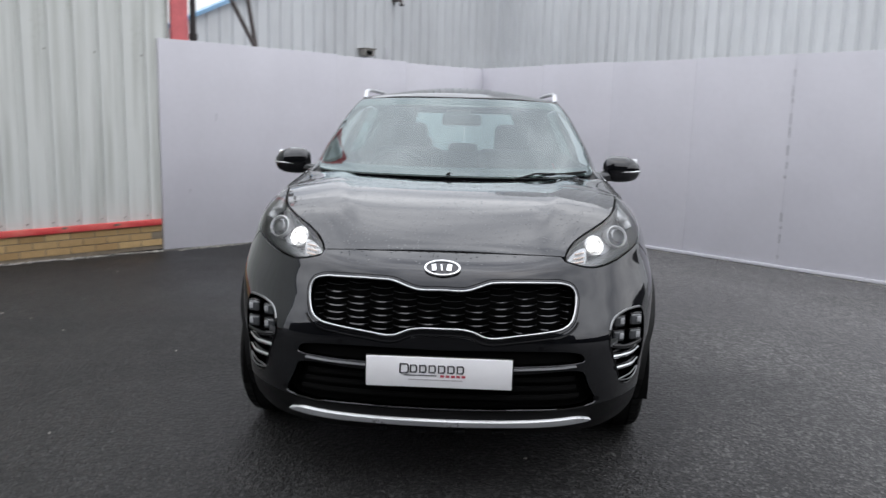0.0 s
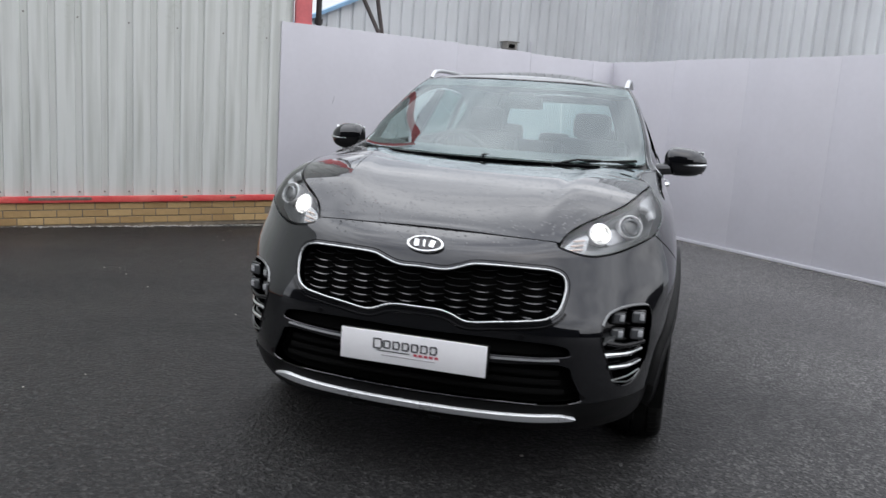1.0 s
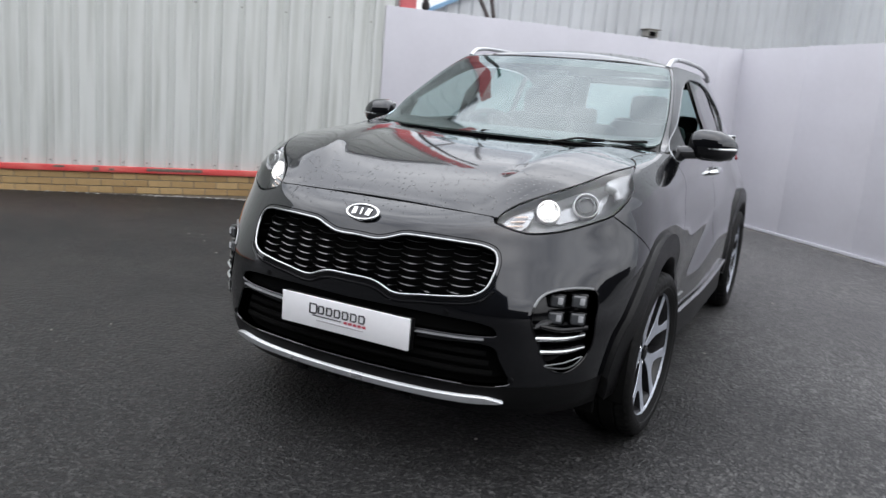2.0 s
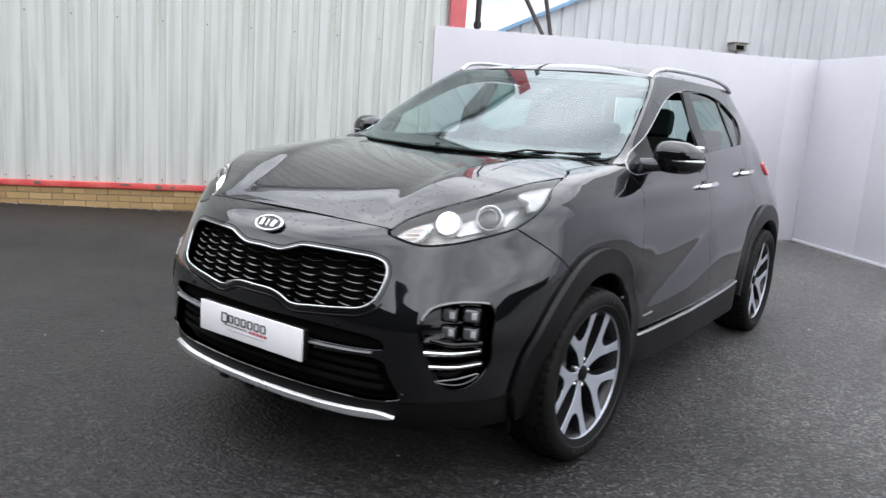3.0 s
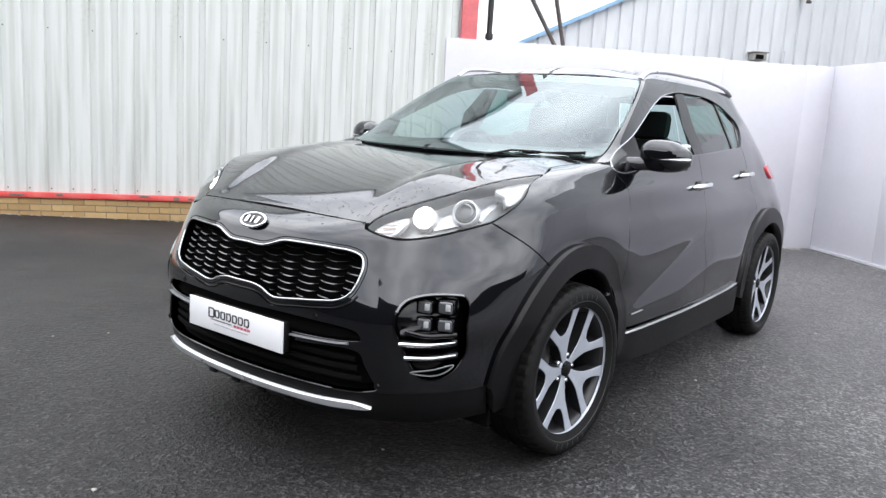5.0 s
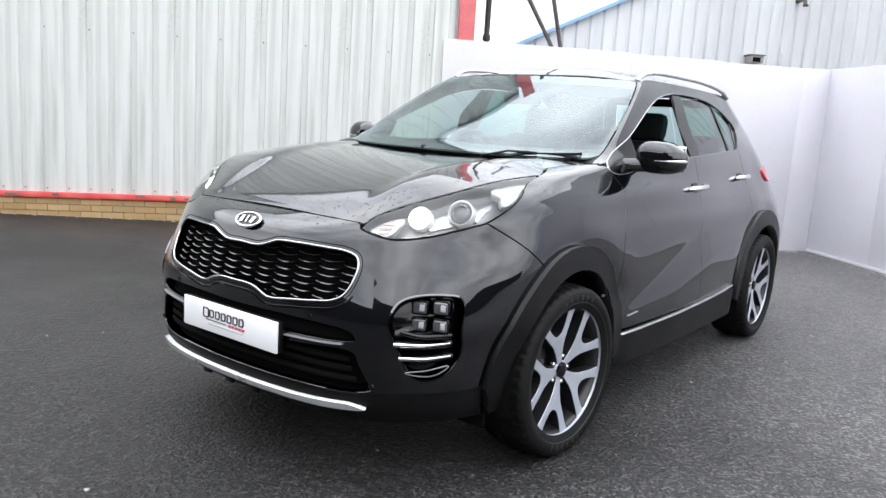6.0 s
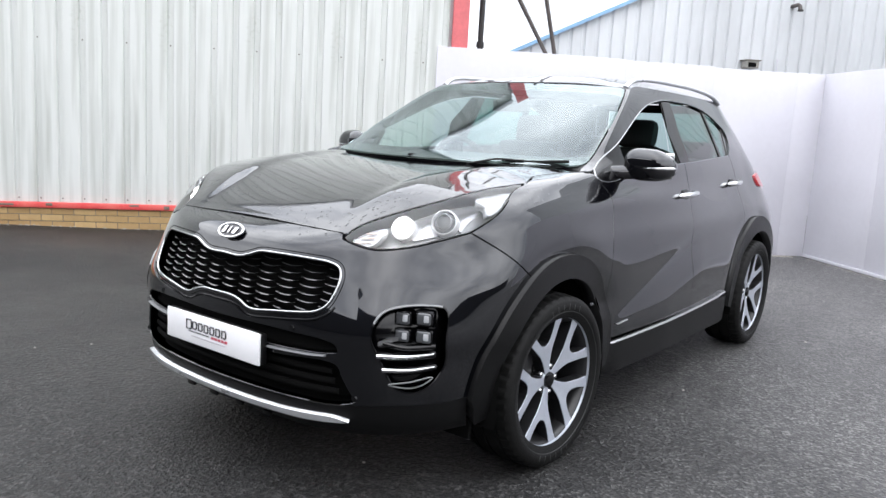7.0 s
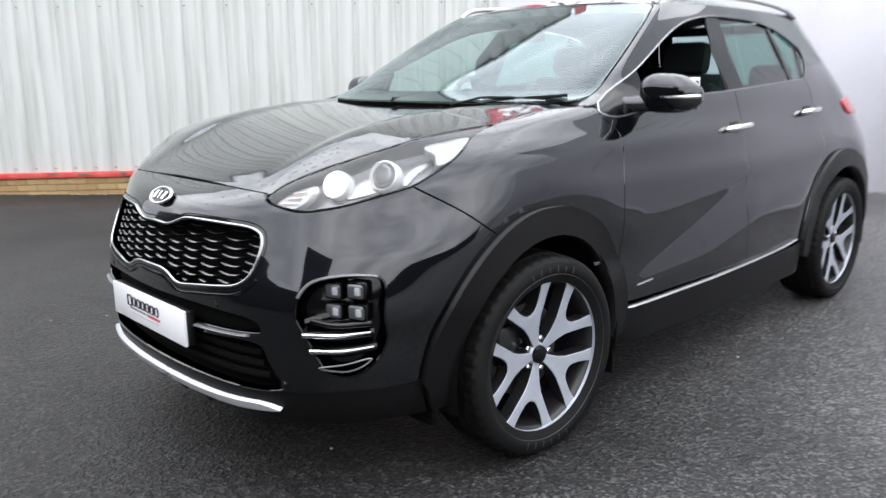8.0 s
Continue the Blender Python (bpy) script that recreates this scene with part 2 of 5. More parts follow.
def brick_mat():
    m = mat("buff_brick", (0.50, 0.33, 0.15), rough=0.85, bump=0.5, bscale=120)
    n, l = m.node_tree.nodes, m.node_tree.links
    p = n["Principled BSDF"]
    oi = n.new("ShaderNodeObjectInfo")
    tc, no = n.new("ShaderNodeTexCoord"), n.new("ShaderNodeTexNoise")
    no.inputs["Scale"].default_value, no.inputs["Detail"].default_value = 18, 6
    l.new(tc.outputs["Object"], no.inputs["Vector"])
    ramp = n.new("ShaderNodeValToRGB")
    ramp.color_ramp.elements[0].color, ramp.color_ramp.elements[1].color = (0.42, 0.27, 0.12, 1), (0.58, 0.40, 0.19, 1)
    l.new(oi.outputs["Random"], ramp.inputs["Fac"])
    mx = n.new("ShaderNodeMixRGB")
    mx.blend_type = "MULTIPLY"
    mx.inputs["Fac"].default_value = 0.3
    l.new(ramp.outputs["Color"], mx.inputs["Color1"])
    l.new(no.outputs["Fac"], mx.inputs["Color2"])
    l.new(mx.outputs["Color"], p.inputs["Base Color"])
    return m


PAINT = wet_paint()
GLOSS = mat("gloss_black_trim", (0.002, 0.002, 0.0025), rough=0.10, spec=0.4)
SATIN = mat("satin_black_plastic", (0.0042, 0.0042, 0.0045), rough=0.38, vary=0.3, vscale=4, bump=0.12, bscale=400, spec=0.25)
# near-black: the shade of openings, gaps and hollows is put into this colour
DARK = mat("cavity_shade_black", (0.003, 0.003, 0.003), rough=0.9, spec=0.1)
CHROME = mat("chrome", (0.78, 0.79, 0.80), rough=0.08, metal=1.0, rvary=0.06, vscale=12)
SILVER = mat("satin_silver_trim", (0.60, 0.61, 0.63), rough=0.27, metal=0.55, rvary=0.08, vscale=9)
RIMFACE = mat("machined_alloy", (0.47, 0.50, 0.56), rough=0.30, metal=0.35, vary=0.15, vscale=9)
RIMDARK = mat("dark_grey_alloy", (0.012, 0.012, 0.013), rough=0.35)
DISC = mat("worn_brake_disc", (0.10, 0.095, 0.09), rough=0.45, metal=0.6)
RUBBER = mat("tyre_rubber", (0.0048, 0.0048, 0.0048), rough=0.55, vary=0.3, vscale=8, vcolor=(0.009, 0.009, 0.0088), bump=0.2, bscale=200, spec=0.15)
SCREEN = glass("windscreen_glass", (0.54, 0.67, 0.64), 0.125, (0.88, 0.97, 1.0))
TINT = glass("privacy_glass", (0.20, 0.40, 0.36))
SIDEGL = glass("side_glass", (0.80, 0.90, 0.87))
LENS = glass("clear_lamp_lens", (0.96, 0.97, 0.97), 0.05)
REARGL = glass("rear_screen_glass", (0.50, 0.66, 0.63))
LAMPSILVER = mat("lamp_reflector", (0.46, 0.465, 0.48), rough=0.24, metal=0.7, vary=0.45, vscale=34, bump=0.25, bscale=150)
RINGWHITE = mat("satin_lamp_ring", (0.80, 0.80, 0.81), rough=0.22, metal=0.3)
SILLTRIM = mat("sill_bright_strip", (0.36, 0.36, 0.37), rough=0.22, metal=0.9, vary=0.2, vscale=15)
WINTRIM = mat("window_bright_trim", (0.34, 0.35, 0.36), rough=0.22, metal=1.0)
ACCENT = mat("satin_grey_bar", (0.16, 0.163, 0.17), rough=0.5, metal=0.3)
PODTRIM = mat("pod_edge_grey", (0.24, 0.245, 0.25), rough=0.34, metal=0.8)
LAMPGREY = mat("lamp_bezel_grey", (0.20, 0.203, 0.21), rough=0.28, metal=0.4)
FROST = mat("frosted_projector", (0.52, 0.52, 0.53), rough=0.25, metal=0.2)
LIT = mat("lit_lamp_lens", (0.9, 0.9, 0.9), rough=0.1, emit=(1.0, 0.97, 0.92), estr=3.4)
LED = mat("frosted_led_lens", (0.06, 0.063, 0.068), rough=0.12, coat=0.5)
AMBER = mat("amber_reflector", (0.66, 0.50, 0.42), rough=0.25, metal=0.4)
SEAT = mat("black_upholstery", (0.022, 0.022, 0.024), rough=0.75, vary=0.3, vscale=9)
DASH = mat("charcoal_dash", (0.028, 0.028, 0.029), rough=0.6, vary=0.25, vscale=7)
LINER = mat("grey_headlining", (0.22, 0.22, 0.22), rough=0.9)
PLATEWHITE = mat("white_acrylic", (0.82, 0.82, 0.84), rough=0.22, vary=0.04, vscale=10)
INK = mat("dark_print", (0.03, 0.03, 0.035), rough=0.4)
REDINK = mat("red_print", (0.45, 0.06, 0.09), rough=0.4)
GREYINK = mat("grey_print", (0.42, 0.40, 0.42), rough=0.4)
REDLAMP = mat("red_tail_lens", (0.45, 0.02, 0.03), rough=0.1, coat=0.8)
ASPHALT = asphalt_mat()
CLAD = cladding_mat()
BRICK = brick_mat()
MORTAR = mat("mortar", (0.24, 0.20, 0.15), rough=0.95, vary=0.3, vscale=20, bump=0.5, bscale=90)
REDPAINT = mat("weathered_red_paint", (0.62, 0.045, 0.05), rough=0.5, vary=0.5, vscale=5, vcolor=(0.70, 0.14, 0.12), bump=0.3, bscale=60)
RUST = mat("flaked_paint", (0.20, 0.17, 0.14), rough=0.9, vary=0.4, vscale=30)
POSTRED = mat("pale_red_flashing", (0.68, 0.16, 0.17), rough=0.5, vary=0.25, vscale=3)
BOARD = mat("white_board_paint", (0.59, 0.585, 0.635), rough=0.5, vary=0.07, vscale=1.5, bump=0.06, bscale=14)
BOARDEDGE = mat("grey_joint_filler", (0.42, 0.42, 0.46), rough=0.8, vary=0.4, vscale=25)
FARCLAD = mat("grey_far_cladding", (0.66, 0.68, 0.70), rough=0.45, vary=0.2, vscale=0.7, stretch=(1, 1, 0.2))
BLUE = mat("blue_verge_trim", (0.26, 0.45, 0.66), rough=0.5, vary=0.15)
PIPE = mat("black_iron_pipe", (0.03, 0.028, 0.028), rough=0.6, vary=0.3)
POLE = mat("brown_steel_pole", (0.10, 0.085, 0.08), rough=0.6, vary=0.3)
GRIT = mat("pale_grit", (0.42, 0.40, 0.37), rough=0.95, vary=0.4, vscale=40)
BACK = mat("dark_unseen_wall", (0.04, 0.04, 0.042), rough=0.8, vary=0.3, vscale=0.5)
SCREW = mat("dull_screw_head", (0.22, 0.21, 0.19), rough=0.6, metal=0.4)


# ---------------------------------------------------------------- mesh helpers
def part(name, bm, material, parent=None, label="", smooth=False):
    me = bpy.data.meshes.new(name)
    bm.to_mesh(me)
    bm.free()
    me.materials.append(material)
    if smooth:
        me.polygons.foreach_set("use_smooth", [True] * len(me.polygons))
    ob = new(name, me)
    ob.parent = parent
    if label:
        tagged(ob, label)
    return ob


def soft_edges(ob, angle=35):
    """Smooth shading with the sharp edges kept."""
    me = ob.data
    me.polygons.foreach_set("use_smooth", [True] * len(me.polygons))
    me.set_sharp_from_angle(angle=radians(angle))
    return ob


def raw(name, verts, faces, material, parent=None, label="", smooth=False):
    me = bpy.data.meshes.new(name)
    me.from_pydata([tuple(map(float, v)) for v in verts], [], faces)
    me.update()
    me.materials.append(material)
    if smooth:
        me.polygons.foreach_set("use_smooth", [True] * len(me.polygons))
    ob = new(name, me)
    ob.parent = parent
    if label:
        tagged(ob, label)
    return ob


def add_box(bm, c, s, bevel=0.0, m=None, seg=2):
    """A box of size s at c, with rounded edges; m turns it before it is moved."""
    g = bmesh.ops.create_cube(bm, size=1.0)
    vs = g["verts"]
    bmesh.ops.scale(bm, vec=s, verts=vs)
    if bevel:
        es = list({e for v in vs for e in v.link_edges})
        r = bmesh.ops.bevel(bm, geom=es, offset=bevel, segments=seg, affect="EDGES", profile=0.5)
        vs = list({v for f in r["faces"] for v in f.verts} | {v for v in vs if v.is_valid})
    if m is not None:
        bmesh.ops.transform(bm, matrix=m, verts=vs)
    bmesh.ops.translate(bm, vec=c, verts=vs)
    return vs


def box(name, c, s, material, parent=None, bevel=0.0, m=None, label="", seg=2):
    bm = bmesh.new()
    add_box(bm, c, s, bevel, m, seg)
    return soft_edges(part(name, bm, material, parent, label), 40)


def tube(name, pts, r, material, parent=None, closed=False, n=8, label="", flat=1.0, ends=True):
    """A round or flattened bar swept along pts."""
    P = [Vector(p) for p in pts]
    N = len(P)
    verts, faces = [], []
    prev = None
    for i, p in enumerate(P):
        a = P[(i - 1) % N] if closed or i > 0 else P[i]
        b = P[(i + 1) % N] if closed or i < N - 1 else P[i]
        t = (b - a).normalized()
        if prev is None:
            u = t.orthogonal().normalized() if abs(t.z) > 0.9 else Vector((0, 0, 1)).cross(t).normalized()
        else:
            u = (prev - t * prev.dot(t)).normalized()
        prev = u
        w = t.cross(u)
        rr = r[i] if hasattr(r, "__len__") else r
        for k in range(n):
            an = 2 * math.pi * k / n
            verts.append(p + u * (rr * math.cos(an)) + w * (rr * flat * math.sin(an)))
    for i in range(N if closed else N - 1):
        j = (i + 1) % N
        for k in range(n):
            q = (k + 1) % n
            faces.append((i * n + k, i * n + q, j * n + q, j * n + k))
    if not closed and ends:
        faces.append(tuple(range(n - 1, -1, -1)))
        faces.append(tuple((N - 1) * n + k for k in range(n)))
    return soft_edges(raw(name, verts, faces, material, parent, label), 50)


def lathe(name, prof, material, parent=None, n=64, axis="x", label="", angle=30):
    """A profile of (along, radius) pairs turned about an axis through the origin."""
    verts, faces = [], []
    for a, r in prof:
        for k in range(n):
            t = 2 * math.pi * k / n
            c, s = r * math.cos(t), r * math.sin(t)
            verts.append((a, c, s) if axis == "x" else (c, a, s) if axis == "y" else (c, s, a))
    for i in range(len(prof) - 1):
        for k in range(n):
            q = (k + 1) % n
            faces.append((i * n + k, i * n + q, (i + 1) * n + q, (i + 1) * n + k))
    ob = raw(name, verts, faces, material, parent, label)
    bm = bmesh.new()
    bm.from_mesh(ob.data)
    bmesh.ops.recalc_face_normals(bm, faces=bm.faces)
    bm.to_mesh(ob.data)
    bm.free()
    return soft_edges(ob, angle)


def through_points(pts, step=0.015, closed=False):
    """Points at even steps along a smooth curve through pts (any dimension)."""
    P = np.array(pts, float)
    if closed:
        P = np.vstack([P[-1], P, P[0], P[1]])
    else:
        P = np.vstack([2 * P[0] - P[1], P, 2 * P[-1] - P[-2]])
    out = []
    for i in range(1, len(P) - 2):
        p0, p1, p2, p3 = P[i - 1:i + 3]
        d0, d1, d2 = (max(np.linalg.norm(q) ** 0.5, 1e-6) for q in (p1 - p0, p2 - p1, p3 - p2))
        t0, t1 = 0.0, d0
        t2, t3 = d0 + d1, d0 + d1 + d2
        k = max(2, int(np.linalg.norm(p2 - p1) / step) + 1)
        for t in np.linspace(t1, t2, k, endpoint=False):
            a1 = (t1 - t) / (t1 - t0) * p0 + (t - t0) / (t1 - t0) * p1
            a2 = (t2 - t) / (t2 - t1) * p1 + (t - t1) / (t2 - t1) * p2
            a3 = (t3 - t) / (t3 - t2) * p2 + (t - t2) / (t3 - t2) * p3
            b1 = (t2 - t) / (t2 - t0) * a1 + (t - t0) / (t2 - t0) * a2
            b2 = (t3 - t) / (t3 - t1) * a2 + (t - t1) / (t3 - t1) * a3
            out.append((t2 - t) / (t2 - t1) * b1 + (t - t1) / (t2 - t1) * b2)
    if not closed:
        out.append(P[-2])
    return [tuple(p) for p in out]


def inside(poly, x, y):
    P = np.asarray(poly, float)
    x, y = np.atleast_1d(x), np.atleast_1d(y)
    ins = np.zeros(x.shape, bool)
    x0, y0 = P[:, 0], P[:, 1]
    x1, y1 = np.roll(x0, -1), np.roll(y0, -1)
    for a, b, c, d in zip(x0, y0, x1, y1):
        if b != d:
            hit = ((b > y) != (d > y)) & (x < (c - a) * (y - b) / (d - b) + a)
            ins ^= hit
    return ins


def inset(poly, d):
    """A closed polygon moved inwards by d (counter-clockwise polygons)."""
    P = np.asarray(poly, float)
    area = 0.5 * np.sum(P[:, 0] * np.roll(P[:, 1], -1) - np.roll(P[:, 0], -1) * P[:, 1])
    if area < 0:
        P = P[::-1]
    a, b = P - np.roll(P, 1, 0), np.roll(P, -1, 0) - P
    na = np.stack([-a[:, 1], a[:, 0]], 1) / (np.linalg.norm(a, axis=1)[:, None] + 1e-9)
    nb = np.stack([-b[:, 1], b[:, 0]], 1) / (np.linalg.norm(b, axis=1)[:, None] + 1e-9)
    m = na + nb
    m /= np.maximum((m * m).sum(1)[:, None] / 2, 0.5)
    return P + m * d

# ---------------------------------------------------------------- ground and walls
GROUND = -0.010
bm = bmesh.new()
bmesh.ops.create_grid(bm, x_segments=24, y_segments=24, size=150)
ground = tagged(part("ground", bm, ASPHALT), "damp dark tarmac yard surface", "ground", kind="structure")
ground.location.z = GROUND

ALONG = Vector((0.726, 0.687, 0.0)).normalized()
TOWARDS = Vector((ALONG.y, -ALONG.x, 0.0))
BOARD_START = Vector((-3.20, 4.36, 0.0))
CORNER = Vector((0.17, 7.55, 0.0))
B_ALONG = Vector((0.715, -0.70, 0.0)).normalized()
WALL_END = BOARD_START + ALONG * 0.12 - TOWARDS * 0.03


def wall_frame(origin, along):
    """Local x along the wall, local y out of its face, z up."""
    out = Vector((along.y, -along.x, 0))
    m = Matrix.Identity(4)
    for i in range(3):
        m[i][0], m[i][1], m[i][2], m[i][3] = along[i], out[i], (0, 0, 1)[i], origin[i]
    return m


def ribbed(width, z0, z1, pitch, valley, slope, depth, top=None):
    """A folded sheet: flat pans with narrow sunk ribs; faces look along -y of the sheet's turn. top: height as a function of x."""
    xs, ys = [], []
    x = 0.0
    while x < width - 1e-6:
        pan = pitch - valley - 2 * slope
        for dx, d in ((0, 0), (pan, 0), (pan + slope, -depth), (pan + slope + valley, -depth)):
            xs.append(x + dx)
            ys.append(d)
        x += pitch
    xs.append(width)
    ys.append(0)
    verts, faces = [], []
    for x, y in zip(xs, ys):
        verts += [(x, y, z0), (x, y, top(x) if top else z1)]
    for i in range(len(xs) - 1):
        faces.append((2 * i, 2 * i + 1, 2 * i + 3, 2 * i + 2))
    return verts, faces


# the clad building: a solid core behind, folded sheets in front, red drip rail, buff brick plinth
core = box("wall_west", (-7.0, -0.21, 2.65), (14.0, 0.3, 5.30), FARCLAD)
core.matrix_world = wall_frame(WALL_END, ALONG)
tagged(core, "clad industrial building wall on a brick plinth", "wall", kind="structure")
SHEET = 0.92
v, f = ribbed(SHEET, 0.20, 5.28, 0.23, 0.05, 0.012, 0.032)
sheet_mesh = bpy.data.meshes.new("cladding_sheet")
sheet_mesh.from_pydata(v, [], f)
sheet_mesh.materials.append(CLAD)
for i in range(15):
    s = new("cladding_sheet", sheet_mesh)
    s.parent = core
    s.location = (-SHEET * (i + 1), -0.001 - 0.0004 * (i % 2), 0.0)
box("parapet_capping", (-7.005, -0.10, 5.345), (13.97, 0.34, 0.13), FARCLAD, core, 0.01, label="grey metal parapet capping")
CLIMB = pose(-4.5, 0, 0, 0, -1.09, 0) @ pose(4.5, 0, 0)
rail = box("drip_rail", (-7.065, 0.012, 0.220), (13.87, 0.055, 0.062), REDPAINT, core, 0.006, label="flaking red painted rail")
rail.matrix_basis = CLIMB
for i, (x, w, h) in enumerate(((-1.1, 0.05, .02), (-2.28, 0.56, .030), (-2.9, 0.05, .02), (-3.4, 0.10, .022), (-4.3, 0.07, .03), (-4.75, 0.16, .024), (-5.1, 0.12, .02), (-0.6, 0.06, .02), (-3.05, .06, .04))):
    box("flaked_patch", (x, 0.0395, 0.236 - 0.008 * (i % 3)), (w, 0.006, h), RUST, rail, 0.002)
bm = bmesh.new()
for i in range(30):
    x = -0.0395 - 0.23 * i
    for z in (0.292 + 0.019 * (x + 4.5), 2.02) if i % 2 else (0.292 + 0.019 * (x + 4.5),):
        g = bmesh.ops.create_cone(bm, cap_ends=True, segments=8, radius1=0.009, radius2=0.006, depth=0.012)
        bmesh.ops.transform(bm, matrix=pose(x, -0.026, z, 90, 0, 0), verts=g["verts"])
part("screw_heads", bm, SCREW, core)

# the corner: red flashing and the return wall with its downpipe
post = box("corner_flashing", (0.13, -0.02, 2.79), (0.18, 0.06, 5.58), POSTRED, None, 0.004)
post.matrix_world = wall_frame(WALL_END, ALONG)
tagged(post, "pale red metal corner flashing of the building", "flashing", kind="structure")
ret = box("wall_return", (-0.10, -3.1, 2.57), (0.3, 6.0, 5.14), FARCLAD)
ret.matrix_world = wall_frame(WALL_END, ALONG)
tagged(ret, "grey end wall of the clad building", "wall", kind="structure")
pipe = tagged(new("downpipe"), "black iron rainwater downpipe beside the red flashing", "pipe")
pipe.location = (-3.05, 4.97, 0.0)
tube("pipe", [(0, 0, 0), (0, 0, 1.4), (0, 0, 2.9), (0, 0, 5.4)], 0.033, PIPE, pipe, n=12)
for z in (1.0, 2.26, 4.0):
    lathe("collar", [(z, 0.033), (z, 0.046), (z + 0.06, 0.046), (z + 0.06, 0.033)], PIPE, pipe, 16, "z")

# hoarding of painted boards
def hoarding(name, origin, along, joints, heights, label):
    root = tagged(new(name), label, "wall", kind="structure")
    root.matrix_world = wall_frame(origin, along)
    for i, (a, b) in enumerate(zip(joints[:-1], joints[1:])):
        lean = 0.0008 * (i % 2)
        box("board", ((a + b) / 2, -0.012 - lean, heights[i] / 2), (b - a - 0.0006, 0.022, heights[i]), BOARD, root, 0.0015)
    for a in np.arange(0.3, joints[-1], 1.2):
        box("stud", (float(a), -0.075, 1.05), (0.05, 0.09, 2.1), POLE, root)
    return root


wall_a = hoarding("wall_hoarding_north", BOARD_START, ALONG, (0, 2.19, 3.27, 4.3, 4.64), (2.21, 2.197, 2.183, 2.19), "white painted board hoarding beside the clad building")
wall_b = hoarding("wall_hoarding_east", CORNER, B_ALONG, (0, 1.1, 2.2, 3.3, 4.4, 5.5, 6.1), (2.195, 2.205, 2.195, 2.20, 2.20, 2.205), "white painted board hoarding with a flaking joint")
rnd = random.Random(4)
bm = bmesh.new()
z = 0.12
while z < 2.1:
    h = rnd.uniform(0.02, 0.12)
    if rnd.random() < 0.62:
        add_box(bm, (4.40 + rnd.uniform(-0.006, 0.006), 0.0005, z), (rnd.uniform(0.008, 0.02), 0.005, h), 0.0015)
    z += h + rnd.uniform(0.01, 0.09)
part("joint_filler", bm, BOARDEDGE, wall_b)
box("foot_batten", (3.05, 0.012, 0.018), (6.05, 0.022, 0.034), BOARD, wall_b, 0.004)
for x, zz, h in ((0.62, 1.42, 0.09), (0.30, 0.62, 0.05), (1.9, 0.5, 0.03)):
    box("scuff", (x, 0.0003, zz), (0.006, 0.003, h), BOARDEDGE, wall_a, 0.001, pose(0, 0, 0, 0, 14, 0))

# the grey clad building beyond the hoarding
F_ORIGIN, F_ALONG = Vector((0.52, 15.52, 0.0)), Vector((-0.7071, -0.7071, 0.0))
far = tagged(new("wall_far_gable"), "grey ribbed metal gable with a blue verge", "building", kind="structure")
verge = lambda x: max(0.1, 6.89 - 0.487 * x)
v, f = ribbed(14.0, 0.0, 5.0, 0.25, 0.04, 0.02, 0.035, verge)
gable = raw("gable_cladding", v, f, FARCLAD, far)
m = wall_frame(F_ORIGIN, F_ALONG)
gable.matrix_world = m @ Matrix.Diagonal((1, -1, 1, 1))
vb = [(0, -0.10, 6.87), (14.0, -0.10, 6.87 - 0.487 * 14.0), (14.0, -0.10, 6.94 - 0.487 * 14.0), (0, -0.10, 6.94)]
vb += [(x, 0.25, z) for x, y, z in vb]
trim = raw("blue_verge", vb, [(0, 1, 2, 3), (7, 6, 5, 4), (0, 4, 5, 1), (3, 2, 6, 7), (1, 5, 6, 2), (0, 3, 7, 4)], BLUE, far, "blue painted verge trim")
trim.matrix_world = m
fe = tagged(new("wall_far_side"), "grey ribbed metal side of a large shed", "building", kind="structure")
v, f = ribbed(9.75, 0.0, 8.0, 0.25, 0.05, 0.025, 0.04)
side = raw("side_cladding", v, f, FARCLAD, fe)
side.matrix_world = wall_frame(F_ORIGIN, B_ALONG)
vent = tagged(new("roof_vent"), "small weathered vent box on the far building", "vent")
vent.matrix_world = wall_frame(F_ORIGIN + F_ALONG * 4.0, F_ALONG)
box("hood", (0, -0.14, 2.81), (0.24, 0.22, 0.13), GRIT, vent, 0.01)
box("cap", (0, -0.14, 2.885), (0.30, 0.27, 0.02), SCREW, vent, 0.004)
# the vent's mouth is a plate with its shade in the colour
box("opening", (0.02, -0.255, 2.80), (0.15, 0.012, 0.08), DARK, vent)
stub = tagged(new("stub_pipe"), "thin white plastic pipe rising beside the vent", "pipe")
stub.matrix_world = wall_frame(F_ORIGIN + F_ALONG * 3.44, F_ALONG)
tube("pipe", [(0, -0.10, 0), (0, -0.10, 1.5), (0, -0.10, 2.92)], 0.014, BOARD, stub, n=8)
lathe("cap", [(2.91, 0.014), (2.91, 0.022), (2.95, 0.022), (2.95, 0.0)], BOARD, stub, 12, "z").location = (0, -0.10, 0)
twigs = tagged(new("dry_twigs"), "bare brown twigs standing behind the hoarding", "twigs")
twigs.matrix_world = wall_frame(F_ORIGIN + F_ALONG * 3.62, F_ALONG)
for i, (x, dx, h) in enumerate(((0.0, -0.16, 3.05), (0.05, -0.05, 2.98), (0.10, 0.10, 3.0), (-0.05, -0.20, 2.86), (0.02, 0.04, 3.10))):
    tube("stem", through_points([(x, 0.25, 0), (x + dx * .2, 0.25, 1.6), (x + dx * .5, 0.26, 2.5), (x + dx * 1.3, 0.27, h)], 0.2), 0.006, POLE, twigs, n=5)
spout = tagged(new("wall_spout"), "grey metal overflow spout high on the far shed", "spout")
spout.matrix_world = wall_frame(F_ORIGIN + F_ALONG * 3.2, -F_ALONG)
